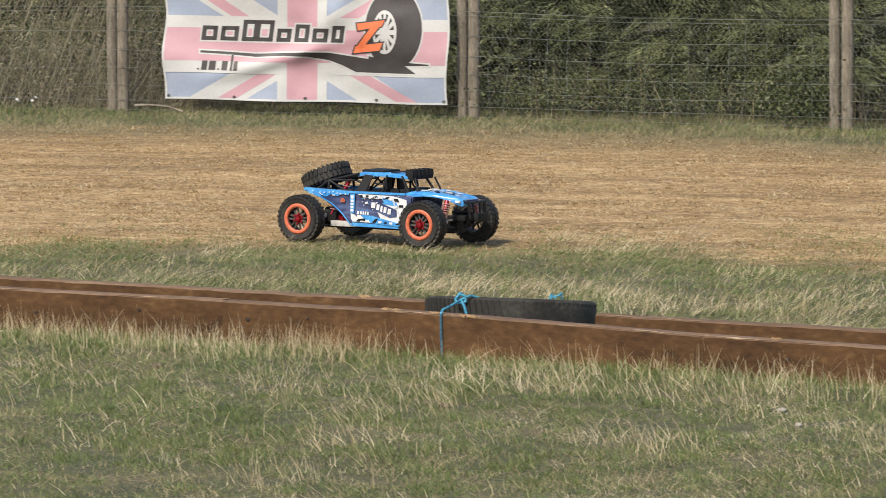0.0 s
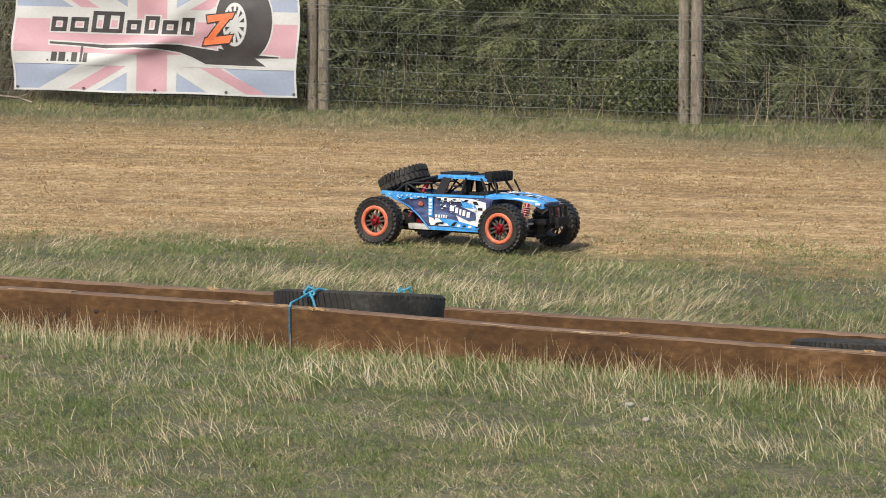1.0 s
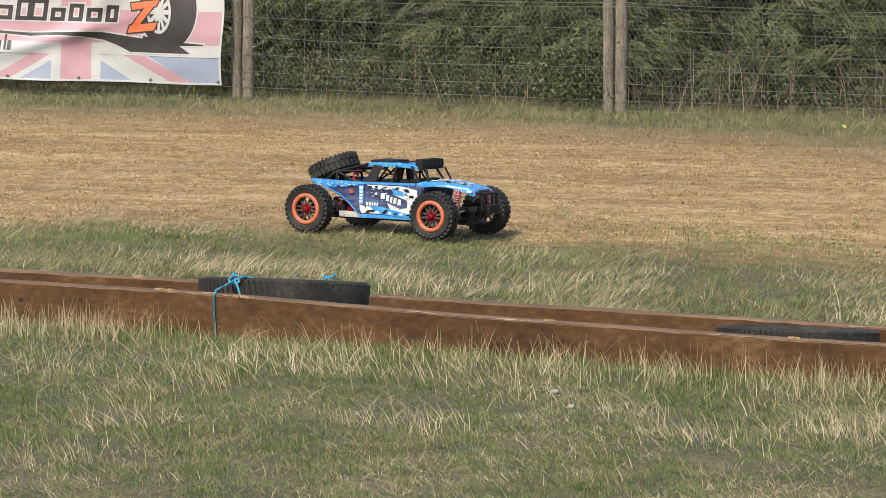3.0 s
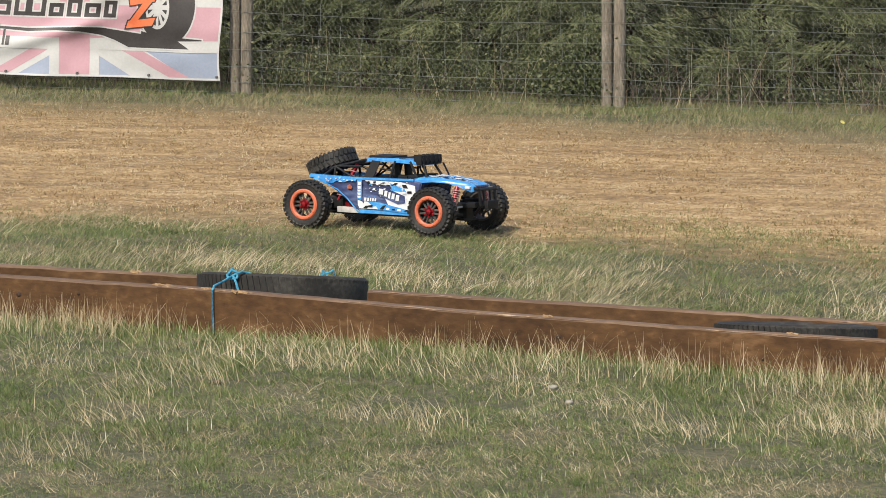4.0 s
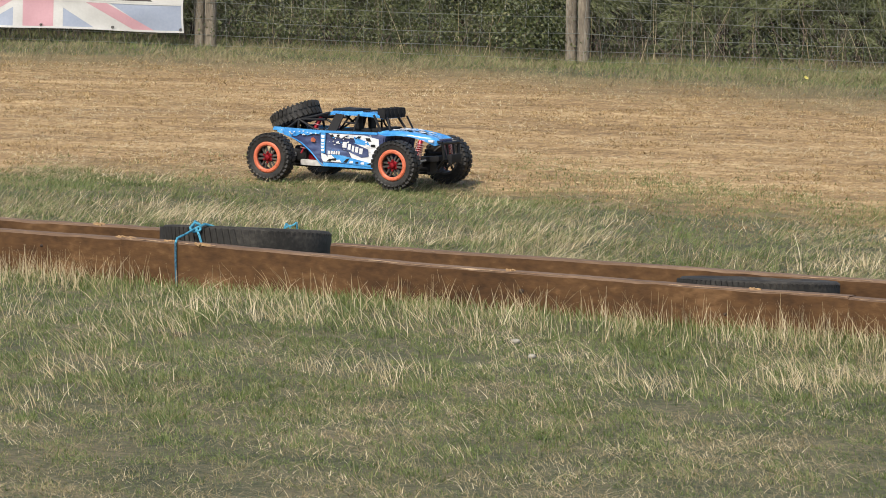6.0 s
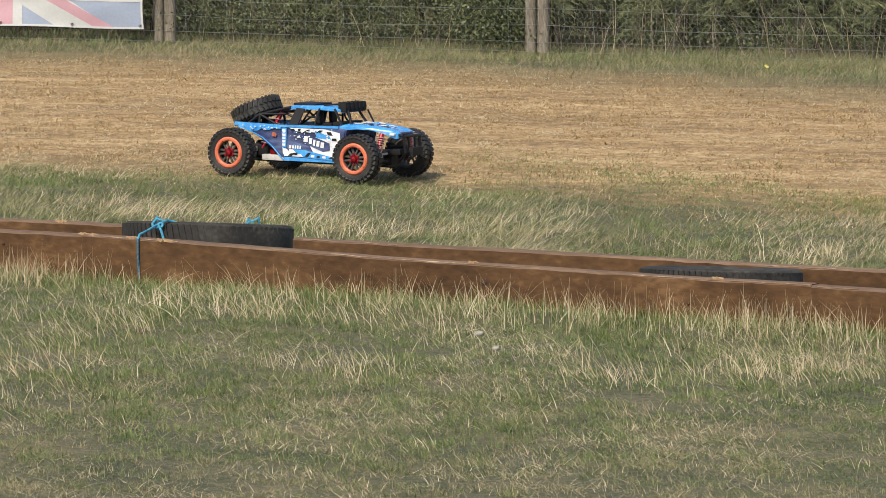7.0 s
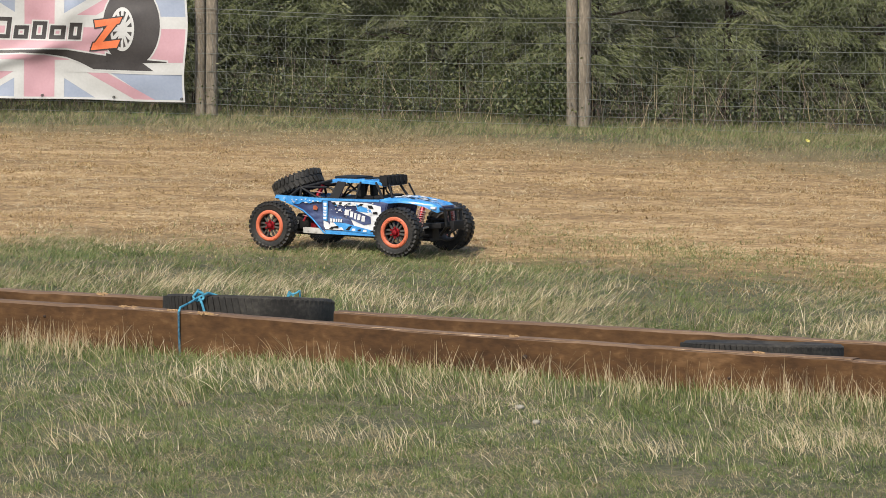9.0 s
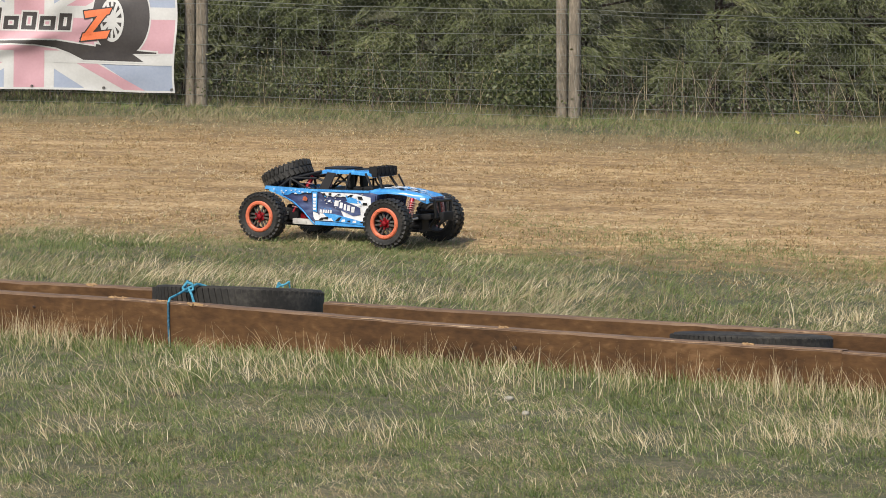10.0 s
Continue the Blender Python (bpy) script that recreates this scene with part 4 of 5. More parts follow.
blades("pale_turf", "pale dry blades lying in the turf", 105000, (10.2, 17.3), (0.010, 0.034), (0.0014, 0.003), DRY, 1.7, (-0.35, 0), 2, 0.5, 12,
       keep=lambda x, y: before(x, y) * patchy(x, y, 2.2, 0.06, 6.0) ** 1.3 * np.clip(0.75 + 0.35 * x, 0.5, 1), tuft=(6, 0.03))
blades("dry_tufts", "tufts of pale dry grass standing out of the turf", 13500, (10.2, 17.0), (0.04, 0.12), (0.0015, 0.0034), DRY, 0.5, (-0.35, 0), 3, 0.6, 3,
       keep=lambda x, y: before(x, y - 0.1) * patchy(x, y, 1.3, 0.0, 8.0) ** 2 * np.clip((y - 11.2) / 2.2, 0.12, 0.9) * np.clip(1.5 + 0.8 * x, 0.4, 1), grow=lambda x, y: np.clip((y - 10.4) / 3.8, 0.4, 1), tuft=(16, 0.055))
blades("dry_blades", "single pale dry blades standing out of the turf", 2200, (10.2, 17.2), (0.04, 0.10), (0.0015, 0.0032), DRY, 0.7, (-0.2, 0), 3, 0.6, 31,
       keep=lambda x, y: before(x, y) * np.clip((y - 10.6) / 2.5, 0.2, 1), grow=lambda x, y: np.clip((y - 10.4) / 3.5, 0.4, 1))
blades("dry_clumps", "dense clumps of bleached grass in the turf", 1500, (10.2, 17.0), (0.04, 0.115), (0.0014, 0.003), DRY, 0.5, (-0.2, 0), 3, 0.6, 61,
       spots=[(-1.25, 14.72), (-1.37, 15.29), (-0.86, 14.78), (-0.54, 15.24), (-0.46, 14.92), (-0.14, 13.33), (-0.22, 13.59), (0.49, 13.83), (0.65, 13.30), (1.00, 13.35), (1.10, 13.49), (1.19, 13.57), (0.94, 15.04), (0.83, 15.28), (0.57, 15.07), (-1.13, 12.57), (-0.99, 13.55), (0.14, 14.76)])
blades("dry_verge_clumps", "dense clumps of bleached grass behind the planks", 600, (15, 20.0), (0.045, 0.11), (0.0016, 0.0034), DRY, 0.55, (0.2, 0), 3, 0.6, 62,
       spots=[(-0.31, 18.17), (0.61, 18.59), (0.45, 17.64), (0.84, 17.48), (1.43, 17.36), (-0.05, 17.74), (-0.48, 18.27), (0.20, 17.71), (-1.08, 18.93), (1.04, 17.04)])
blades("plank_foot_grass", "thicker green grass at the foot of the planks", 80000, (13.4, 17.2), (0.025, 0.066), (0.0022, 0.0045), GRASS, 0.5, (-0.1, 0), 2, 0.45, 15, keep=foot)
blades("plank_foot_stalks", "dry stalks against the planks", 42000, (13.4, 17.2), (0.05, 0.14), (0.0014, 0.003), DRY, 0.38, (0.0, 0), 3, 0.5, 16,
       keep=lambda x, y: foot(x, y) * np.clip(patchy(x, y, 1.9, 0.12, 5.0) + 0.15 * (x < -1.3), 0, 1))
blades("plank_foot_tufts", "golden dry tufts standing against the planks", 1150, (14, 17.2), (0.05, 0.14), (0.0015, 0.003), DRY, 0.3, (0.0, 0), 3, 0.5, 77,
       spots=[(x, 17.0 - 0.4616 * (x + 3.4) - 0.15) for x in (-2.4, -2.15, -1.95, -1.75, -1.6, -1.5, -1.38, -1.27, -1.18)] + [(x, float(front_line(x)) - 0.14) for x in (0.62, 0.78, 0.92, 1.02, 1.12, 1.24, 1.38, 1.55)])
blades("inner_grass", "grass between the two rows of planks", 26000, (14.2, 17.4), (0.02, 0.07), (0.002, 0.004), GRASS, 0.6, (0, 0), 2, 0.4, 17, keep=between)
blades("verge", "mixed green grass behind the planks", 120000, (14.6, 22), (0.020, 0.066), (0.0022, 0.0046), GRASS, 0.9, (0.2, 0), 2, 0.6, 4,
       keep=lambda x, y: behind(x, y) * turf_keep(x, y), grow=lambda x, y: verge_height(x, y) * tussock(x, y), tuft=(9, 0.022))
blades("dead_verge", "brown dead blades matted in the verge", 80000, (14.6, 22.4), (0.016, 0.05), (0.0022, 0.0042), THATCH, 1.2, (0.15, 0), 1, 0.5, 18,
       keep=lambda x, y: behind(x, y) * turf_keep(x, y), grow=verge_height, tuft=(8, 0.025))
blades("dry_verge", "pale bent grass stalks behind the planks", 46000, (14.6, 22), (0.04, 0.115), (0.0016, 0.0034), DRY, 0.75, (0.5, 0), 3, 0.8, 5,
       keep=lambda x, y: behind(x, y) * turf_keep(x, y) * np.clip(patchy(x, y, 1.4, 0.10, 1.0) + 0.04 * (x > -0.3), 0, 1) ** 1.8, grow=verge_height, tuft=(9, 0.06))
blades("stubble", "short golden straw stubble of the mown strip", 330000, (18.5, 31.0), (0.006, 0.020), (0.004, 0.008), STUBBLE, 1.05, (0.0, 0), 1, 0.3, 6,
       keep=lambda x, y: behind(x, y) * np.clip(1.1 - turf_keep(x, y), 0.1, 1) * patchy(x, y, 2.6, 0.5, 2.0), grow=tussock, tuft=(5, 0.022))
blades("straw_litter", "loose pale straw lying on the mown strip", 95000, (18.5, 30.5), (0.010, 0.028), (0.0025, 0.005), DRY, 2.2, (0, 0), 2, 0.4, 26,
       keep=lambda x, y: behind(x, y) * np.clip(1.05 - turf_keep(x, y), 0.05, 1) * np.clip(patchy(x, y, 3.4, 0.08, 11.0) * np.clip(1.5 - 0.12 * (y - front_edge(x)), 0.5, 1.4), 0, 1), tuft=(6, 0.025))
blades("mown_green", "short green blades mixed into the edge of the straw", 230000, (17.5, 24.5), (0.010, 0.028), (0.0025, 0.005), GRASS, 1.0, (0.1, 0), 1, 0.4, 36,
       keep=lambda x, y: behind(x, y) * np.exp(-((y - front_edge(x) + np.where(x < 0.2, 0.3, -0.2)) / np.where(x < 0.2, 0.7, 1.1)) ** 2) * patchy(x, y, 1.3, 0.22, 21.0) ** 1.3, tuft=(6, 0.03))
blades("mown_edge", "short brown and straw-coloured stubs along the edge of the straw", 170000, (17.5, 24.0), (0.008, 0.022), (0.003, 0.006), STUBBLE, 1.1, (0.1, 0), 1, 0.4, 37,
       keep=lambda x, y: behind(x, y) * np.exp(-((y - front_edge(x) + 0.1) / 1.0) ** 2) * patchy(x, y, 2.1, 0.25, 23.0) * np.clip(0.7 * x, 0.08, 1), tuft=(6, 0.025))
blades("fence_grass", "taller green grass along the foot of the fence", 60000, (25.2, 33.6), (0.02, 0.075), (0.003, 0.006), GRASS, 0.9, (0.2, 0), 2, 0.4, 7,
       keep=lambda x, y: np.clip((y - back_edge(x) + 1.2) / 1.9, 0.04, 1), grow=lambda x, y: np.clip((y - back_edge(x) + 1.0) / 2.4, 0.3, 1))
blades("dry_fence_grass", "dry stalks in the grass along the fence", 90000, (25.0, 33.2), (0.02, 0.09), (0.0025, 0.0045), THATCH, 0.9, (0.2, 0), 2, 0.4, 8,
       keep=lambda x, y: np.clip((y - back_edge(x) + 3.6) / 2.6, 0.06, 1) * patchy(x, y, 1.6, 0.3, 15.0), grow=lambda x, y: np.clip((y - back_edge(x) + 3.8) / 4.5, 0.3, 1))


# ---- small things on the ground ----
def pebble(x, y, r, mat, label, name, seed):
    bm = bmesh.new()
    bmesh.ops.create_icosphere(bm, subdivisions=2, radius=r)
    for v in bm.verts:
        v.co = Vector((v.co.x * 1.2, v.co.y, v.co.z * 0.7)) * (1 + 0.35 * noise.noise(v.co * 40 + Vector((seed, 0, 0))))
    tagged(part(name, bm, mat, smooth=True, at=pose(x, y, r * 0.45 + hump(x, y))), label, name.replace("_", " "))


def flower(x, y, z, mat, label, seed, k_size=1.0):
    rng = random.Random(seed)
    bm = bmesh.new()
    for k in range(5):
        a = 2 * math.pi * k / 5
        box(bm, (0.002 * k_size, -0.007 * k_size, -0.001), (0.02 * k_size, 0.007 * k_size, 0.001), pose(0, 0, z, 0, -25, math.degrees(a)))
    ob = part("flower", bm, mat, at=pose(x, y, hump(x, y), 40, 0, rng.uniform(0, 70)))
    tagged(ob, label, "flower")
    bm = bmesh.new()
    tube(bm, (0, 0, 0), (0, 0, z), 0.0018, None, 5)
    part("stem", bm, GRASS, ob)


# ---- the radio-controlled desert truck ----
AXLE, TRACK, RADIUS = 0.304, 0.229, 0.103         # half wheelbase, wheel centre out from the middle, wheel radius


def wheel_thing(parent, x, side, spare=None, w=0.0335):
    """A wheel with a lugged tyre, bead ring, spoked rim and hub nut. side: -1 right, 1 left (the face looks that way)."""
    bm = bmesh.new()
    R = (RADIUS if spare is None else 0.111) - 0.005
    prof = [(-w * 0.9, 0.064), (-w * 1.05, 0.075), (-w * 1.02, 0.092), (-w * 0.85, R - 0.004), (-w * 0.4, R), (w * 0.4, R), (w * 0.85, R - 0.004), (w * 1.02, 0.092), (w * 1.05, 0.075), (w * 0.9, 0.064)]
    lathe(bm, prof, 56, "y", closed=True)
    for i in range(30):
        for row, sg in ((0, -1), (1, 1)):
            a = 2 * math.pi * (i + 0.5 * row) / 30
            m = Matrix.Rotation(a, 4, "Y") @ Matrix.Translation((R, 0, 0)) @ Matrix.Rotation(sg * 0.28, 4, "X")
            box(bm, (-0.006, min(sg * 0.004, sg * w * 0.96), -0.0076), (0.005, max(sg * 0.004, sg * w * 0.93), 0.0072), m)
            m2 = Matrix.Rotation(a + 0.02, 4, "Y") @ Matrix.Translation((R - 0.008, sg * w * 0.99, 0)) @ Matrix.Rotation(-sg * 0.9, 4, "Z")
            box(bm, (-0.0055, -0.0035, -0.005), (0.0055, 0.0035, 0.005), m2)
    at = spare if spare is not None else pose(x, side * TRACK, RADIUS + 0.001)
    ob = part("spare_wheel" if spare is not None else "wheel", bm, RUBBER, parent, "knobbly black rubber tyre on an orange-ringed wheel" if spare is None else "knobbly black spare tyre tilted on the rear cage", smooth=True, at=at)
    s = side
    bm = bmesh.new()
    lathe(bm, [(s * w * 0.75, 0.050), (s * w * 1.02, 0.050), (s * w * 1.12, 0.054), (s * w * 1.12, 0.062), (s * w * 1.0, 0.0665), (s * w * 0.75, 0.066)], 48, "y", closed=True)
    for k in range(12):
        a = 2 * math.pi * k / 12
        c = Vector((0.058 * math.cos(a), s * w * 1.12, 0.058 * math.sin(a)))
        tube(bm, c, c + Vector((0, s * 0.0025, 0)), 0.0028, None, 6)
    part("bead_ring", bm, ORANGE, ob, "bright orange bead ring", smooth=True)
    bm = bmesh.new()
    lathe(bm, [(-s * w * 0.6, 0.053), (-s * w * 0.98, 0.056), (-s * w * 1.02, 0.058), (-s * w * 1.0, 0.062), (-s * w * 0.6, 0.066)], 40, "y", closed=True)
    part("inner_bead_ring", bm, GREY_RIM, ob, "dark grey inner bead ring", smooth=True)
    bm = bmesh.new()
    lathe(bm, [(-w * 0.9, 0.065), (-w * 0.9, 0.058), (s * w * 0.3, 0.05), (s * w * 0.75, 0.052), (s * w * 0.75, 0.062)], 40, "y")
    for k in range(6):
        a = 2 * math.pi * k / 6
        m = Matrix.Rotation(a, 4, "Y")
        for off in (-0.0055, 0.0055):
            tube(bm, m @ Vector((0.012, s * w * 0.62, off)), m @ Vector((0.052, s * w * 0.55, off * 1.8)), 0.0056, 0.005, 6)
    part("rim", bm, GREY_RIM, ob, "dark grey spoked rim", smooth=True)
    bm = bmesh.new()
    lathe(bm, [(s * w * 0.45, 0.021), (s * w * 0.72, 0.021), (s * w * 0.8, 0.017), (s * w * 1.12, 0.012), (s * w * 1.16, 0.0)], 6, "y")
    for k in range(6):
        a = 2 * math.pi * (k + 0.5) / 6
        c = Vector((0.021 * math.cos(a), s * w * 0.55, 0.021 * math.sin(a)))
        tube(bm, c, c + Vector((0, s * 0.012, 0)), 0.0048, None, 8)
    part("hub_nut", bm, RED, ob, "red anodised hub nut")
    return ob


def shock(bm_body, bm_spring, a, b, r=0.012, turns=7):
    """Damper from a to b with its coil."""
    a, b = Vector(a), Vector(b)
    d = b - a
    tube(bm_body, a, a + d * 0.55, r * 0.62, None, 10)
    tube(bm_body, a + d * 0.5, b, r * 0.3, None, 8)
    side = d.orthogonal().normalized()
    side2 = d.cross(side).normalized()
    pts = []
    for i in range(turns * 8 + 1):
        t = 2 * math.pi * i / 8
        pts.append(a + d * (0.12 + 0.76 * i / (turns * 8)) + (side * math.cos(t) + side2 * math.sin(t)) * r)
    pipe(bm_spring, pts, 0.0022, 5)


def truck():
    car = new("toy_truck")
    tagged(car, "blue and white radio-controlled desert truck with orange-ringed wheels", "toy truck")
    wheels = [wheel_thing(car, x, s) for x in (-AXLE, AXLE) for s in (-1, 1)]

    bm = bmesh.new()
    box(bm, (-0.30, -0.055, 0.058), (0.36, 0.055, 0.068), bevel=0.003)
    box(bm, (-0.36, -0.03, 0.06), (-0.23, 0.03, 0.125), bevel=0.008)
    box(bm, (0.25, -0.03, 0.065), (0.36, 0.03, 0.13), bevel=0.008)
    part("chassis", bm, BLACK, car, smooth=True)
    bm = bmesh.new()
    box(bm, (-0.215, -0.132, 0.070), (-0.085, -0.06, 0.094), bevel=0.003)
    for k in range(3):
        tube(bm, (-0.19 + 0.04 * k, -0.1345, 0.082), (-0.19 + 0.04 * k, -0.13, 0.082), 0.006, None, 10)
    part("side_plate", bm, STEEL, car, "bare metal side plate", smooth=True)
    bm = bmesh.new()
    tube(bm, (-0.165, -0.115, 0.105), (-0.165, -0.085, 0.105), 0.02, 0.017, 20)
    tube(bm, (-0.165, -0.122, 0.105), (-0.165, -0.115, 0.105), 0.009, None, 10)
    part("motor_pinion", bm, RED, car, "red anodised gear hub", smooth=True)
    bm = bmesh.new()
    tube(bm, (-0.27, -0.065, 0.115), (-0.19, -0.065, 0.115), 0.034, None, 20)
    box(bm, (-0.26, -0.1, 0.085), (-0.2, -0.06, 0.13), bevel=0.006)
    tube(bm, (-0.205, -0.11, 0.085), (-0.195, -0.11, 0.15), 0.004, None, 6)
    part("motor", bm, BLACK, car, "dark motor housing", smooth=True)
    for x, nm in ((-AXLE, "rear_arm"), (AXLE, "front_arm")):
        for s in (-1, 1):
            bm = bmesh.new()
            for dx in (-0.035, 0.035):
                tube(bm, (x + dx, s * 0.04, 0.078), (x + dx * 0.3, s * 0.178, 0.088), 0.0085, 0.007, 8)
            tube(bm, (x, s * 0.05, 0.14), (x, s * 0.178, 0.132), 0.006, None, 8)
            tube(bm, (x, s * 0.03, 0.105), (x, s * 0.2, 0.108), 0.0085, None, 10)
            box(bm, (x - 0.02, s * 0.178 - 0.012, 0.082), (x + 0.02, s * 0.178 + 0.012, 0.14), bevel=0.005)
            part(nm, bm, BLACK, car, smooth=True)
            bm = bmesh.new()
            tube(bm, (x + 0.05, s * 0.06, 0.118), (x + 0.035, s * 0.172, 0.112), 0.004, None, 8)
            box(bm, (x + 0.03, s * 0.12 - 0.014, 0.104), (x + 0.055, s * 0.12 + 0.014, 0.122), bevel=0.004)
            part("steering_link" if x > 0 else "toe_link", bm, STEEL, car, "bare metal link", smooth=True)
            a, b = ((x + 0.052, s * 0.112, 0.202), (x + 0.055, s * 0.155, 0.118)) if x > 0 else ((x + 0.155, s * 0.075, 0.275), (x + 0.09, s * 0.13, 0.12))
            bd, sp = bmesh.new(), bmesh.new()
            shock(bd, sp, a, b, 0.0165 if x > 0 else 0.015)
            ob = part("shock_absorber", bd, RED, car, "red anodised shock absorber", smooth=True)
            part("coil_spring", sp, SPRING, ob, "pale coil spring", smooth=True)
    # front bumper: a lower hoop, with an upper rail and uprights on it
    bm = bmesh.new()
    pipe(bm, [(0.40, -0.03, 0.085), (0.445, -0.065, 0.125), (0.455, 0, 0.122), (0.445, 0.065, 0.125), (0.40, 0.03, 0.085)], 0.0065)
    bumper = part("bumper", bm, SATIN, car, "black tube bumper", smooth=True)
    bm = bmesh.new()
    pipe(bm, [(0.40, -0.06, 0.2), (0.438, -0.07, 0.195), (0.442, 0.07, 0.195), (0.40, 0.06, 0.2)], 0.0065)
    part("bumper_rail", bm, SATIN, bumper, smooth=True)
    for s in (-1, 1):
        for foot_at, head, r in (((0.445, s * 0.065, 0.125), (0.438, s * 0.07, 0.195), 0.0065), ((0.445, s * 0.025, 0.13), (0.436, s * 0.028, 0.193), 0.005)):
            bm = bmesh.new()
            tube(bm, foot_at, head, r)
            part("bumper_upright", bm, SATIN, bumper, smooth=True)
    bm = bmesh.new()
    box(bm, (0.448, -0.045, 0.112), (0.470, 0.045, 0.148), bevel=0.004)
    box(bm, (0.33, -0.05, 0.052), (0.42, 0.05, 0.075), pose(0, 0, 0.02, 0, -6, 0), bevel=0.004)
    part("skid_plate", bm, BLACK, car, smooth=True)

    # body shell
    wide = lambda x: 1.0 - 0.10 * max(0, (-0.15 - x) / 0.2) - 0.30 * max(0, (x - 0.20) / 0.21)
    bm = bmesh.new()
    side = [(-0.356, 0.219), (-0.34, 0.222), (-0.12, 0.217), (0.157, 0.222), (0.20, 0.215), (0.185, 0.15), (0.16, 0.076), (-0.096, 0.074), (-0.112, 0.082), (-0.165, 0.134), (-0.212, 0.166), (-0.268, 0.188), (-0.335, 0.207)]
    slab(bm, side, -0.14, 0.14, wide)
    bmesh.ops.bevel(bm, geom=[e for e in bm.edges if abs(e.verts[0].co.y - e.verts[1].co.y) < 0.03], offset=0.006, segments=2, affect="EDGES")
    body = part("body", bm, NAVY, car, "glossy dark blue body shell with white and black graphics", smooth=True)

    # blue rails along the top edge and the sill
    for s in (-1, 1):
        bm = bmesh.new()
        slab(bm, [(-0.36, 0.213), (-0.352, 0.227), (-0.12, 0.2235), (0.16, 0.229), (0.16, 0.219), (-0.12, 0.2135), (-0.3, 0.208)], s * 0.1405, s * 0.126, wide)
        part("top_rail", bm, BLUE, body, "bright blue rail")
        bm = bmesh.new()
        slab(bm, [(-0.100, 0.088), (0.165, 0.086), (0.16, 0.073), (-0.098, 0.072)], s * 0.1412, s * 0.135, wide)
        part("sill", bm, BLUE, body, "bright blue lower edge")
        bm = bmesh.new()
        low = [(-0.335, 0.207), (-0.268, 0.188), (-0.212, 0.166), (-0.165, 0.134), (-0.112, 0.082), (-0.101, 0.073)]
        for (x0, z0), (x1, z1) in zip(low, low[1:]):
            tube(bm, (x0, s * 0.1395 * wide(x0), z0), (x1, s * 0.1395 * wide(x1), z1), 0.0028, None, 6)
        part("rear_edge", bm, BLUE, body, "thin blue edge of the rear flank", smooth=True)
        # the top of the rear flank is bright blue, fading out in flecks
        bm = bmesh.new()
        slab(bm, [(-0.34, 0.213), (-0.33, 0.207), (-0.268, 0.1905), (-0.235, 0.193), (-0.215, 0.204), (-0.18, 0.198), (-0.15, 0.208), (-0.12, 0.206), (-0.12, 0.2135)], s * 0.1411, s * 0.1385, wide)
        part("blue_flash", bm, BLUE, body, "bright blue printed flash")
    # dark hollow of the cab
    bm = bmesh.new()
    box(bm, (-0.10, -0.118, 0.2185), (0.15, 0.118, 0.2265), bevel=0.002)
    part("cockpit_floor", bm, BLACK, body)
    for y0 in (0.03, -0.08):
        bm = bmesh.new()
        box(bm, (0.045, y0, 0.224), (0.062, y0 + 0.045, 0.282), pose(0, 0, 0, 0, -6, 0), bevel=0.006)
        box(bm, (0.05, y0, 0.224), (0.095, y0 + 0.045, 0.236), bevel=0.004)
        part("seat", bm, BLACK, body, smooth=True)
    for s in (-1, 1):
        # bars of the cage inside the cab
        bm = bmesh.new()
        tube(bm, (-0.06, s * 0.07, 0.225), (0.0, s * 0.085, 0.296), 0.0042)
        tube(bm, (-0.05, -s * 0.08, 0.228), (-0.03, s * 0.08, 0.292), 0.0042)
        tube(bm, (-0.02, s * 0.105, 0.262), (0.05, s * 0.105, 0.258), 0.0036)
        part("cab_bar", bm, SATIN, body, smooth=True)
    bm = bmesh.new()
    box(bm, (0.11, -0.10, 0.222), (0.15, 0.10, 0.243), bevel=0.008)
    part("dashboard", bm, BLACK, body, smooth=True)
    bm = bmesh.new()
    lathe(bm, [(-0.003, 0.020), (0.003, 0.020), (0.003, 0.025), (-0.003, 0.025)], 20, "z", closed=True)
    part("steering_wheel", bm, BLACK, body, at=pose(0.10, 0.05, 0.262, 0, 70, 0), smooth=True)
    # bonnet with shoulders and nose
    bm = bmesh.new()
    rings = []
    for x, w, z, th in ((0.13, 0.128, 0.229, 0.010), (0.18, 0.130, 0.240, 0.028), (0.24, 0.120, 0.241, 0.022), (0.30, 0.106, 0.236, 0.020), (0.35, 0.094, 0.229, 0.024), (0.385, 0.086, 0.223, 0.032), (0.406, 0.078, 0.216, 0.034), (0.414, 0.07, 0.205, 0.02)):
        sec = [(-w, z - th), (-w * 1.0, z - 0.014), (-w * 0.93, z - 0.006), (-w * 0.6, z - 0.001), (-w * 0.5, z - 0.005), (0, z - 0.004), (w * 0.5, z - 0.005), (w * 0.6, z - 0.001), (w * 0.93, z - 0.006), (w, z - 0.014), (w, z - th)]
        rings.append([bm.verts.new((x, y, zz)) for y, zz in sec])
    for p, q in zip(rings, rings[1:]):
        for j in range(len(p)):
            k = (j + 1) % len(p)
            bm.faces.new((p[j], p[k], q[k], q[j]))
    bm.faces.new(rings[0])
    bm.faces.new(rings[-1][::-1])
    hood = part("bonnet", bm, BLUE, body, "glossy blue bonnet with white flashes", smooth=True)
    bm = bmesh.new()
    box(bm, (0.405, -0.048, 0.193), (0.418, 0.048, 0.211), bevel=0.003)
    for k in range(5):
        box(bm, (0.416, -0.044 + 0.0185 * k, 0.195), (0.4205, -0.033 + 0.0185 * k, 0.209))
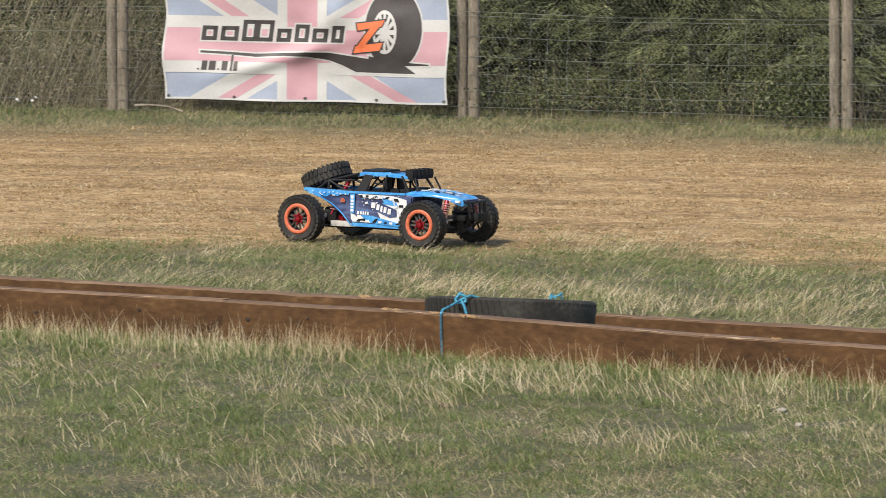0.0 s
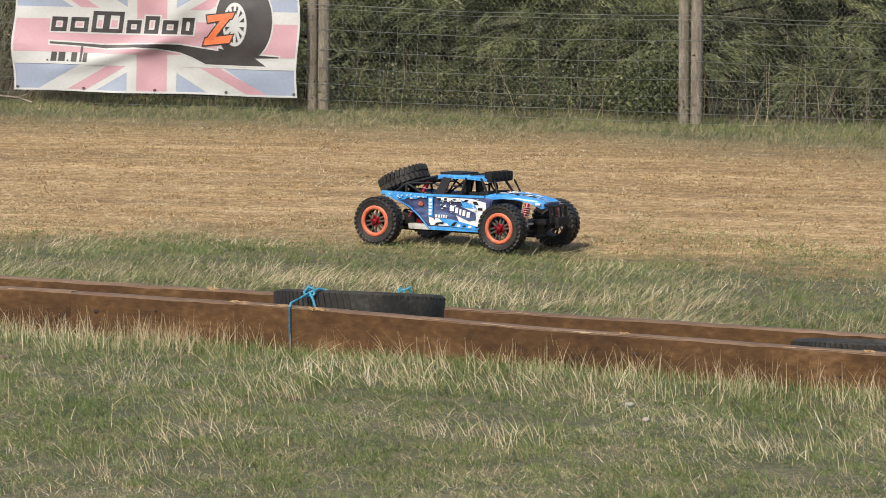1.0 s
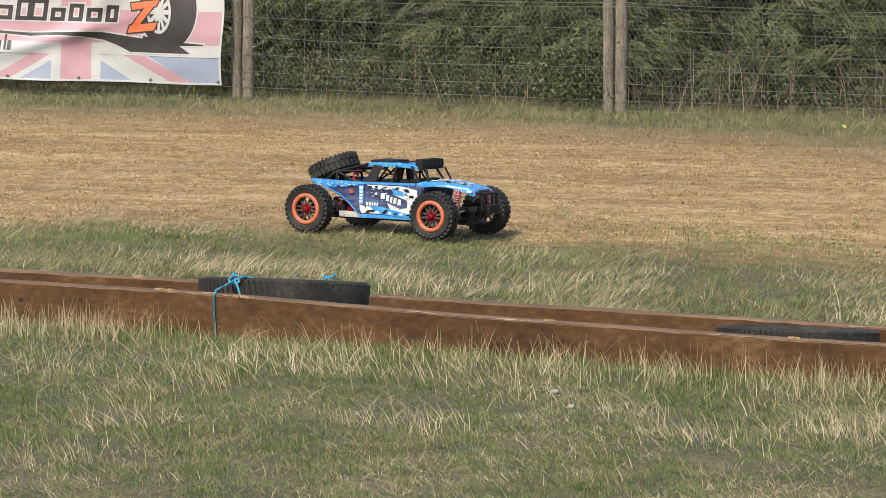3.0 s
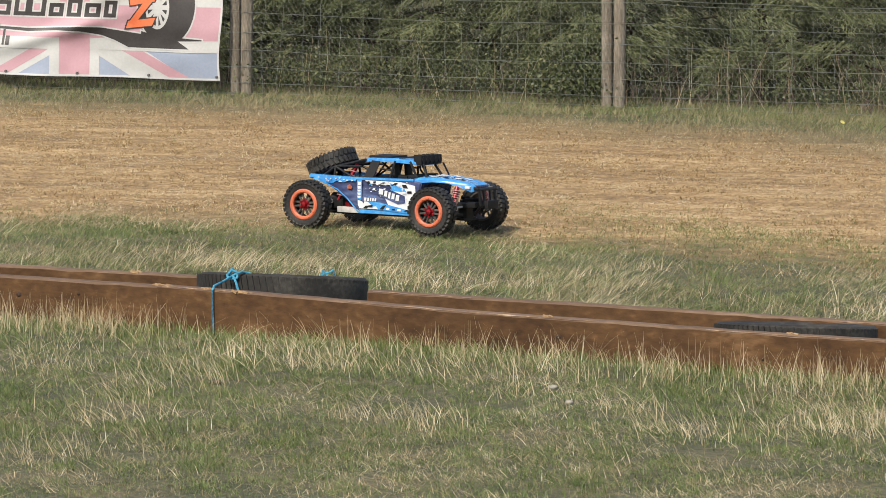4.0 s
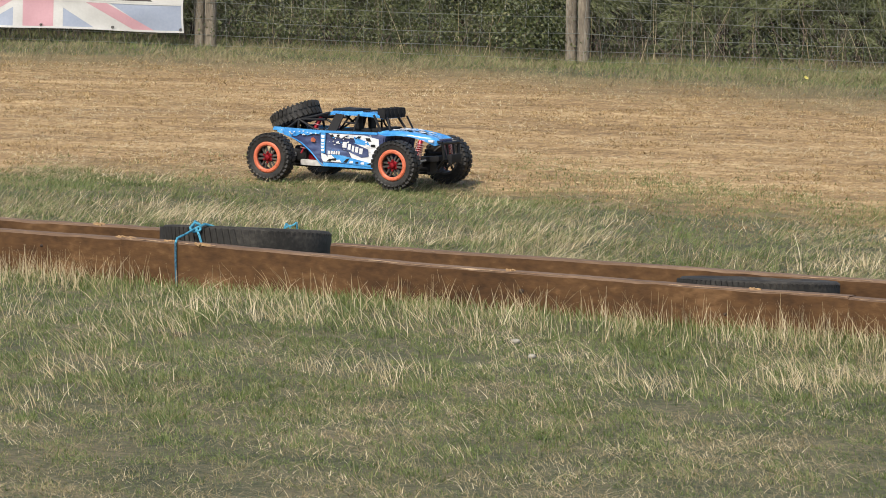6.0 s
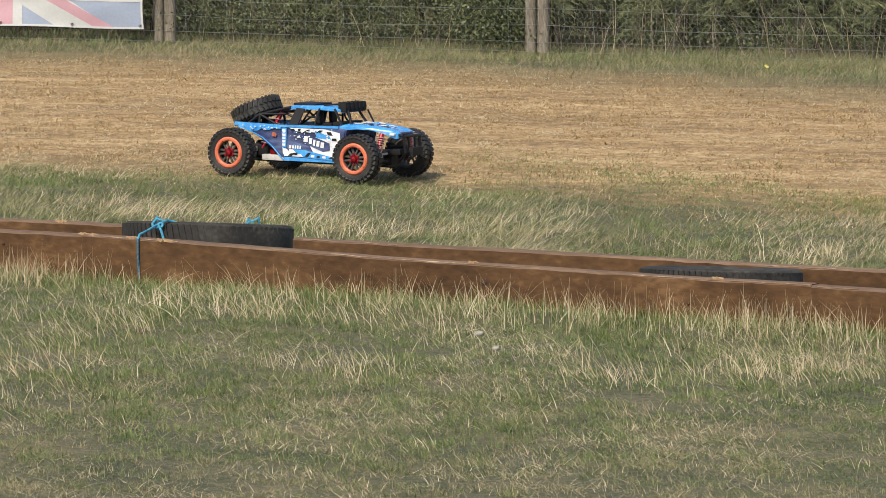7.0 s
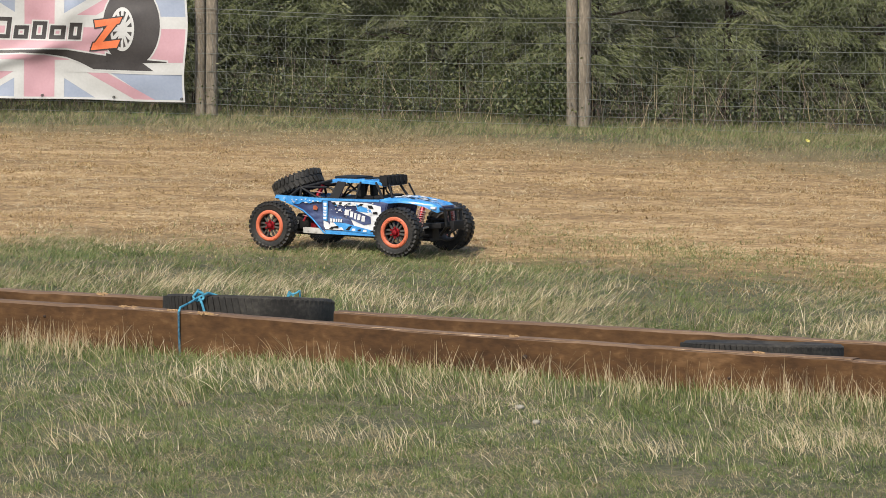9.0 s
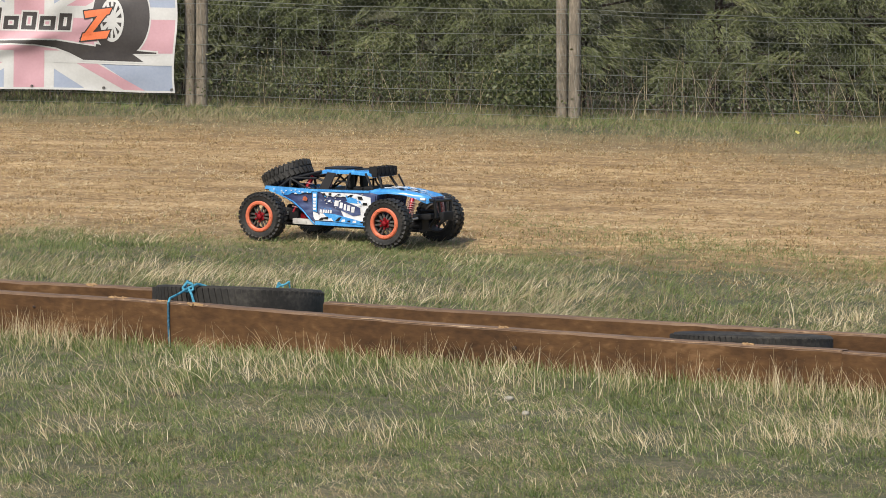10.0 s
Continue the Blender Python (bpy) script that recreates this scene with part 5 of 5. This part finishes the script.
    part("grille", bm, NAVY, body, "dark blue grille")
    for s in (-1, 1):
        bm = bmesh.new()
        box(bm, (0.380, s * 0.08 - 0.01, 0.197), (0.404, s * 0.08 + 0.01, 0.207), pose(0, 0, 0, 0, 0, 0), bevel=0.003)
        part("headlight", bm, WHITE, body, "small white headlight")
    rng = random.Random(7)
    for k in range(16):
        x, y = rng.uniform(0.2, 0.37), rng.uniform(-0.07, 0.07)
        z = 0.2405 - max(0, x - 0.26) * 0.13
        bm = bmesh.new()
        box(bm, (-0.02, -0.007, 0.0), (0.02, 0.007, 0.0016), pose(x, y, z - 0.002, 0, 4, rng.uniform(-50, 50)))
        part("bonnet_flash", bm, WHITE if k % 3 else BLACK, body, "white printed flash")
    # roof and light bar
    bm = bmesh.new()
    rings = []
    for x, w, z in ((-0.105, 0.092, 0.300), (-0.08, 0.100, 0.306), (0.05, 0.102, 0.308), (0.14, 0.094, 0.303), (0.155, 0.088, 0.298)):
        sec = [(-w, z - 0.016), (-w, z - 0.006), (-w + 0.008, z), (w - 0.008, z), (w, z - 0.006), (w, z - 0.016)]
        rings.append([bm.verts.new((x, y, zz)) for y, zz in sec])
    for p, q in zip(rings, rings[1:]):
        for j in range(6):
            k = (j + 1) % 6
            bm.faces.new((p[j], p[k], q[k], q[j]))
    bm.faces.new(rings[0])
    bm.faces.new(rings[-1][::-1])
    part("roof", bm, BLUE, body, "bright blue roof panel", smooth=True)
    bm = bmesh.new()
    box(bm, (-0.098, -0.07, 0.304), (0.012, 0.07, 0.315), bevel=0.004)
    tube(bm, (0.075, -0.09, 0.312), (0.075, 0.09, 0.312), 0.0035)
    for s in (-1, 1):
        tube(bm, (0.06, s * 0.086, 0.311), (0.15, s * 0.086, 0.322), 0.003)
    part("roof_rack", bm, BLACK, body, smooth=True)
    bm = bmesh.new()
    box(bm, (0.135, -0.092, 0.284), (0.168, 0.092, 0.326), bevel=0.007)
    for k in range(5):
        y = -0.072 + 0.036 * k
        tube(bm, (0.166, y, 0.305), (0.172, y, 0.305), 0.015, 0.0135, 14)
        box(bm, (0.133, y - 0.0195, 0.286), (0.170, y - 0.0170, 0.3285))
    part("light_bar", bm, BLACK, body, "black roof light bar", smooth=True)
    # pillars
    for s in (-1, 1):
        for a, b, r in (((0.165, s * 0.112, 0.226), (0.118, s * 0.094, 0.298), 0.0055), ((0.185, s * 0.06, 0.238), (0.148, s * 0.055, 0.296), 0.0045), ((0.035, s * 0.122, 0.222), (0.048, s * 0.1, 0.298), 0.005),
                        ((0.2, s * 0.1, 0.238), (0.178, s * 0.085, 0.29), 0.004)):
            bm = bmesh.new()
            tube(bm, a, b, r)
            part("pillar", bm, SATIN, body, smooth=True)
        bm = bmesh.new()
        slab(bm, [(-0.098, 0.218), (-0.05, 0.220), (-0.022, 0.298), (-0.064, 0.299)], s * 0.121, s * 0.115, lambda x: 1.0)
        for v in bm.verts:
            v.co.y *= 1 - 0.18 * max(0, (v.co.z - 0.22) / 0.08)
        part("quarter_panel", bm, BLACK, body, "matt black quarter panel")
        # rear cage
        bm = bmesh.new()
        y = s * 0.1
        tube(bm, (-0.095, y, 0.297), (-0.36, y * 0.9, 0.232), 0.0065)
        tube(bm, (-0.115, y, 0.268), (-0.245, y, 0.262), 0.005)
        tube(bm, (-0.245, y, 0.262), (-0.242, y * 1.1, 0.222), 0.0055)
        tube(bm, (-0.245, y, 0.262), (-0.155, y * 1.1, 0.222), 0.0055)
        tube(bm, (-0.245, y, 0.262), (-0.295, y * 1.1, 0.222), 0.0055)
        tube(bm, (-0.36, y * 0.9, 0.232), (-0.33, y * 1.1, 0.222), 0.0055)
        part("cage_side", bm, SATIN, body, smooth=True)
    bm = bmesh.new()
    for x, z in ((-0.36, 0.232), (-0.245, 0.262), (-0.1, 0.296)):
        tube(bm, (x, -0.095, z), (x, 0.095, z), 0.0055)
    tube(bm, (-0.36, -0.04, 0.234), (-0.1, -0.04, 0.298), 0.005)
    tube(bm, (-0.36, 0.04, 0.234), (-0.1, 0.04, 0.298), 0.005)
    part("cage_cross_bars", bm, SATIN, body, smooth=True)
    wheel_thing(body, 0, -1, spare=pose(-0.318, 0, 0.27, 0, -24, 0) @ pose(0, 0, 0, -90, 0, 0), w=0.030)

    # graphics on both flanks
    for s in (-1, 1):
        y = s * 0.1415
        t = s * 0.0012

        def mark(name, outline, mat, lift=0.0, label=""):
            bm = bmesh.new()
            slab(bm, outline, y + s * lift, y + t + s * lift)
            part(name, bm, mat, body, label)
        mark("white_flash", [(0.17, 0.20), (0.10, 0.213), (0.04, 0.213), (0.06, 0.18), (0.02, 0.15), (0.05, 0.10), (0.158, 0.092), (0.175, 0.15)], WHITE, label="white printed flank")
        mark("white_flash", [(-0.108, 0.128), (-0.086, 0.122), (-0.07, 0.105), (-0.02, 0.10), (0.02, 0.092), (-0.098, 0.092), (-0.106, 0.105)], WHITE, label="white printed flank")
        mark("white_flash", [(-0.075, 0.213), (0.045, 0.213), (0.03, 0.196), (-0.05, 0.2)], WHITE, label="white printed flank")
        mark("white_flash", [(-0.075, 0.123), (-0.01, 0.119), (0.05, 0.1), (0.05, 0.092), (-0.08, 0.092)], WHITE, 0.0006, "white printed flank")
        mark("blue_flash", [(-0.06, 0.125), (0.0, 0.122), (0.16, 0.092), (0.158, 0.080), (-0.02, 0.092)], BLUE, 0.0013)
        mark("blue_flash", [(0.05, 0.205), (0.12, 0.185), (0.13, 0.17), (0.06, 0.175)], BLUE, 0.0013)
        shard = random.Random(11)
        for x, z, size, dark in ((-0.07, 0.100, 0.020, 1), (-0.045, 0.104, 0.022, 1), (-0.015, 0.098, 0.022, 0), (0.01, 0.102, 0.024, 1), (0.04, 0.097, 0.022, 0), (0.068, 0.096, 0.018, 1), (0.095, 0.094, 0.018, 0), (0.125, 0.093, 0.016, 1),
                                 (-0.055, 0.205, 0.020, 1), (-0.025, 0.206, 0.016, 1), (0.005, 0.204, 0.024, 1), (0.04, 0.203, 0.020, 0), (0.065, 0.202, 0.024, 1), (0.10, 0.198, 0.016, 0), (0.125, 0.196, 0.024, 1), (0.145, 0.172, 0.022, 1),
                                 (0.12, 0.168, 0.016, 0), (-0.03, 0.178, 0.014, 0), (0.02, 0.18, 0.012, 0), (0.14, 0.14, 0.016, 0)):
            hw, hh, sl = size * shard.uniform(0.35, 0.62), size * shard.uniform(0.22, 0.4), size * shard.uniform(-0.5, 0.7)
            top, low = min(0.2128, z + hh), max(0.0895, z - hh)
            pts = [(x - hw, low + shard.uniform(0, 0.002)), (x + hw, low - 0.0), (x + hw * 0.8 + sl, top), (x - hw * 0.9 + sl, top - shard.uniform(0, 0.003))]
            mark("black_shard" if dark else "white_shard", pts, BLACK if dark else WHITE, 0.0026)
        # words that stay plain bars: one large row, one small row, one upright row
        mark("dark_flash", [(-0.012, 0.155), (0.09, 0.118), (0.125, 0.125), (0.122, 0.155), (0.0, 0.195)], NAVY, 0.0022)
        x = -0.004
        for wd in (0.026, 0.020, 0.016, 0.020, 0.022):
            z = 0.157 - 0.28 * x
            mark("letter_bar", [(x, z - 0.001), (x + wd - 0.006, z - 0.002), (x + wd - 0.003, z + 0.022), (x + 0.003, z + 0.023)], WHITE, 0.0034, "white printed bar")
            x += wd
        x = -0.075
        for wd in (0.015, 0.013, 0.011, 0.012, 0.012):
            mark("letter_bar", [(x, 0.126), (x + wd - 0.004, 0.1255), (x + wd - 0.003, 0.139), (x + 0.002, 0.1395)], WHITE, 0.0034, "white printed bar")
            x += wd
        mark("blue_flash", [(-0.112, 0.212), (-0.088, 0.212), (-0.088, 0.128), (-0.108, 0.13)], BLUE, 0.0022)
        z = 0.205
        for wd in (0.018, 0.016, 0.012, 0.014, 0.014):
            mark("letter_bar", [(-0.108, z), (-0.092, z), (-0.093, z - wd + 0.005), (-0.106, z - wd + 0.004)], WHITE, 0.0034, "white printed bar")
            z -= wd
        mark("badge", [(-0.160, 0.174), (-0.140, 0.172), (-0.136, 0.182), (-0.146, 0.192), (-0.158, 0.189)], EMBER, 0.0013, "small orange-red badge")
        rng = random.Random(3)
        for k in range(14):
            x0, z0 = rng.uniform(-0.31, -0.14), rng.uniform(0.198, 0.216)
            bm = bmesh.new()
            slab(bm, [(x0, z0), (x0 + 0.005, z0), (x0 + 0.006, z0 + 0.004), (x0 + 0.001, z0 + 0.004)], s * 0.1408 * 0.97, s * 0.142)
            part("speck", bm, WHITE, body)
        for k in range(26):
            x0, z0, r = rng.uniform(-0.085, 0.13), rng.uniform(0.14, 0.205), rng.uniform(0.0012, 0.0035)
            mark("fleck", [(x0 - r, z0 - r * 0.5), (x0 + r * 1.6, z0 - r * 0.7), (x0 + r * 1.9, z0 + r * 0.4), (x0 - r * 0.4, z0 + r * 0.7)], WHITE if k % 3 else BLUE, 0.0030)
        # bolt heads along the flank
        for x0, z0 in ((-0.3, 0.2), (-0.05, 0.18), (0.0, 0.19), (-0.1, 0.15), (0.13, 0.212)):
            bm = bmesh.new()
            tube(bm, (x0, s * 0.139, z0), (x0, s * 0.1455, z0), 0.0032, 0.0022, 8)
            part("bolt", bm, STEEL, body)
    return car, body, wheels


TRUCK, BODY, WHEELS = truck()

# the two pale lumps stand in for pale fluffy tufts
for x, y, r, mat, label, name, seed in ((0.241, 14.41, 0.013, TUFT_LUMP, "small pale lump in the turf, standing for a pale fluffy tuft", "stone", 1), (0.28, 14.01, 0.011, TUFT_LUMP, "small pale lump in the turf, standing for a pale fluffy tuft", "stone", 2),
                                        (-0.777, 14.35, 0.014, CLOD, "brown clod of earth in the turf", "earth_clod", 3), (-1.76, 15.37, 0.018, CLOD, "brown clod of earth in the turf", "earth_clod", 4)):
    pebble(x, y, r, mat, label, name, seed)
for k in range(4):
    flower(-4.66 + 0.03 * (k % 4) + 0.012 * k, 31.9 + 0.03 * k, 0.11 + 0.016 * (k % 3), PETAL, "small white wild flower by the fence", k, 0.6)
bm = bmesh.new()
pipe(bm, [(-3.80, 31.75, 0.045), (-3.68, 31.72, 0.05), (-3.56, 31.70, 0.04), (-3.47, 31.68, 0.01)], 0.008, 7)
pipe(bm, [(-3.56, 31.70, 0.04), (-3.50, 31.66, 0.07)], 0.004, 6)
tagged(part("stick", bm, POST, smooth=True), "bare pale fallen stick in the grass", "stick")
flower(2.17, 29.0, 0.05, YELLOW, "small yellow wild flower in the grass", 30, 0.8)


# ---- what moves ----
def motions():
    yaw = -28.5
    ahead = Vector((math.cos(radians(yaw)), math.sin(radians(yaw)), 0))
    rest = Vector((-0.347, 20.44, 0.0))
    # seconds, metres past the place where it comes to rest
    way = [(0.0, -1.173), (0.1, -1.035), (0.2, -0.895), (0.3, -0.767), (0.4, -0.643), (0.5, -0.525), (0.6, -0.404), (0.7, -0.3), (0.8, -0.201), (0.9, -0.111),
           (1.0, -0.028), (1.1, 0.048), (1.2, 0.116), (1.3, 0.173), (1.4, 0.223), (1.5, 0.265), (1.6, 0.318), (1.7, 0.362), (1.8, 0.4), (1.9, 0.419),
           (2.0, 0.404), (2.1, 0.349), (2.2, 0.275), (2.3, 0.208), (2.4, 0.142), (2.5, 0.096), (2.6, 0.062), (2.7, 0.036), (2.9, 0.008), (3.1, -0.002), (3.8, 0.0), (10.0, 0.0)]
    # degrees of heading and of nose-down lean over the dip
    swing = lambda t: float(np.interp(t, (0.0, 0.5, 1.0, 1.5, 2.0, 2.3, 2.5), (2.0, 1.0, -0.5, -1.3, -2.8, -1.2, 0.0)))
    nose = lambda s: float(np.interp(s, (0.10, 0.265, 0.42), (0.0, 1.5, 3.0)))
    drift = lambda t: -0.2 * max(0.0, 1 - t) ** 1.3
    walk(TRUCK, [(t, Matrix.Translation(rest + ahead * s + Vector((0, drift(t), 0))) @ pose(0, 0, 0, 0, 0, yaw + swing(t)) @ pose(-AXLE, 0, 0, 0, nose(s), 0) @ pose(AXLE, 0, 0)) for t, s in way])
    for wheel in WHEELS:
        c = wheel.matrix_basis.translation.copy()
        walk(wheel, [(t, pose(c.x, c.y, c.z, 0, math.degrees(s / RADIUS), 0)) for t, s in way])
    # the body dips on its springs as the truck brakes and backs up
    dip = [(0.0, 0.8), (0.2, -0.4), (0.5, -1.5), (0.8, -0.6), (1.0, 0.0), (1.5, 0.8), (1.8, 0.9), (1.9, 1.8), (2.0, 3.2), (2.1, 2.6), (2.2, 1.0), (2.3, 0.2), (2.5, 0.0), (2.7, -0.3), (3.1, 0.0), (10.0, 0.0)]
    walk(BODY, [(t, pose(0.1, 0, 0.08, 0, a, 0) @ pose(-0.1, 0, -0.08)) for t, a in dip])


motions()
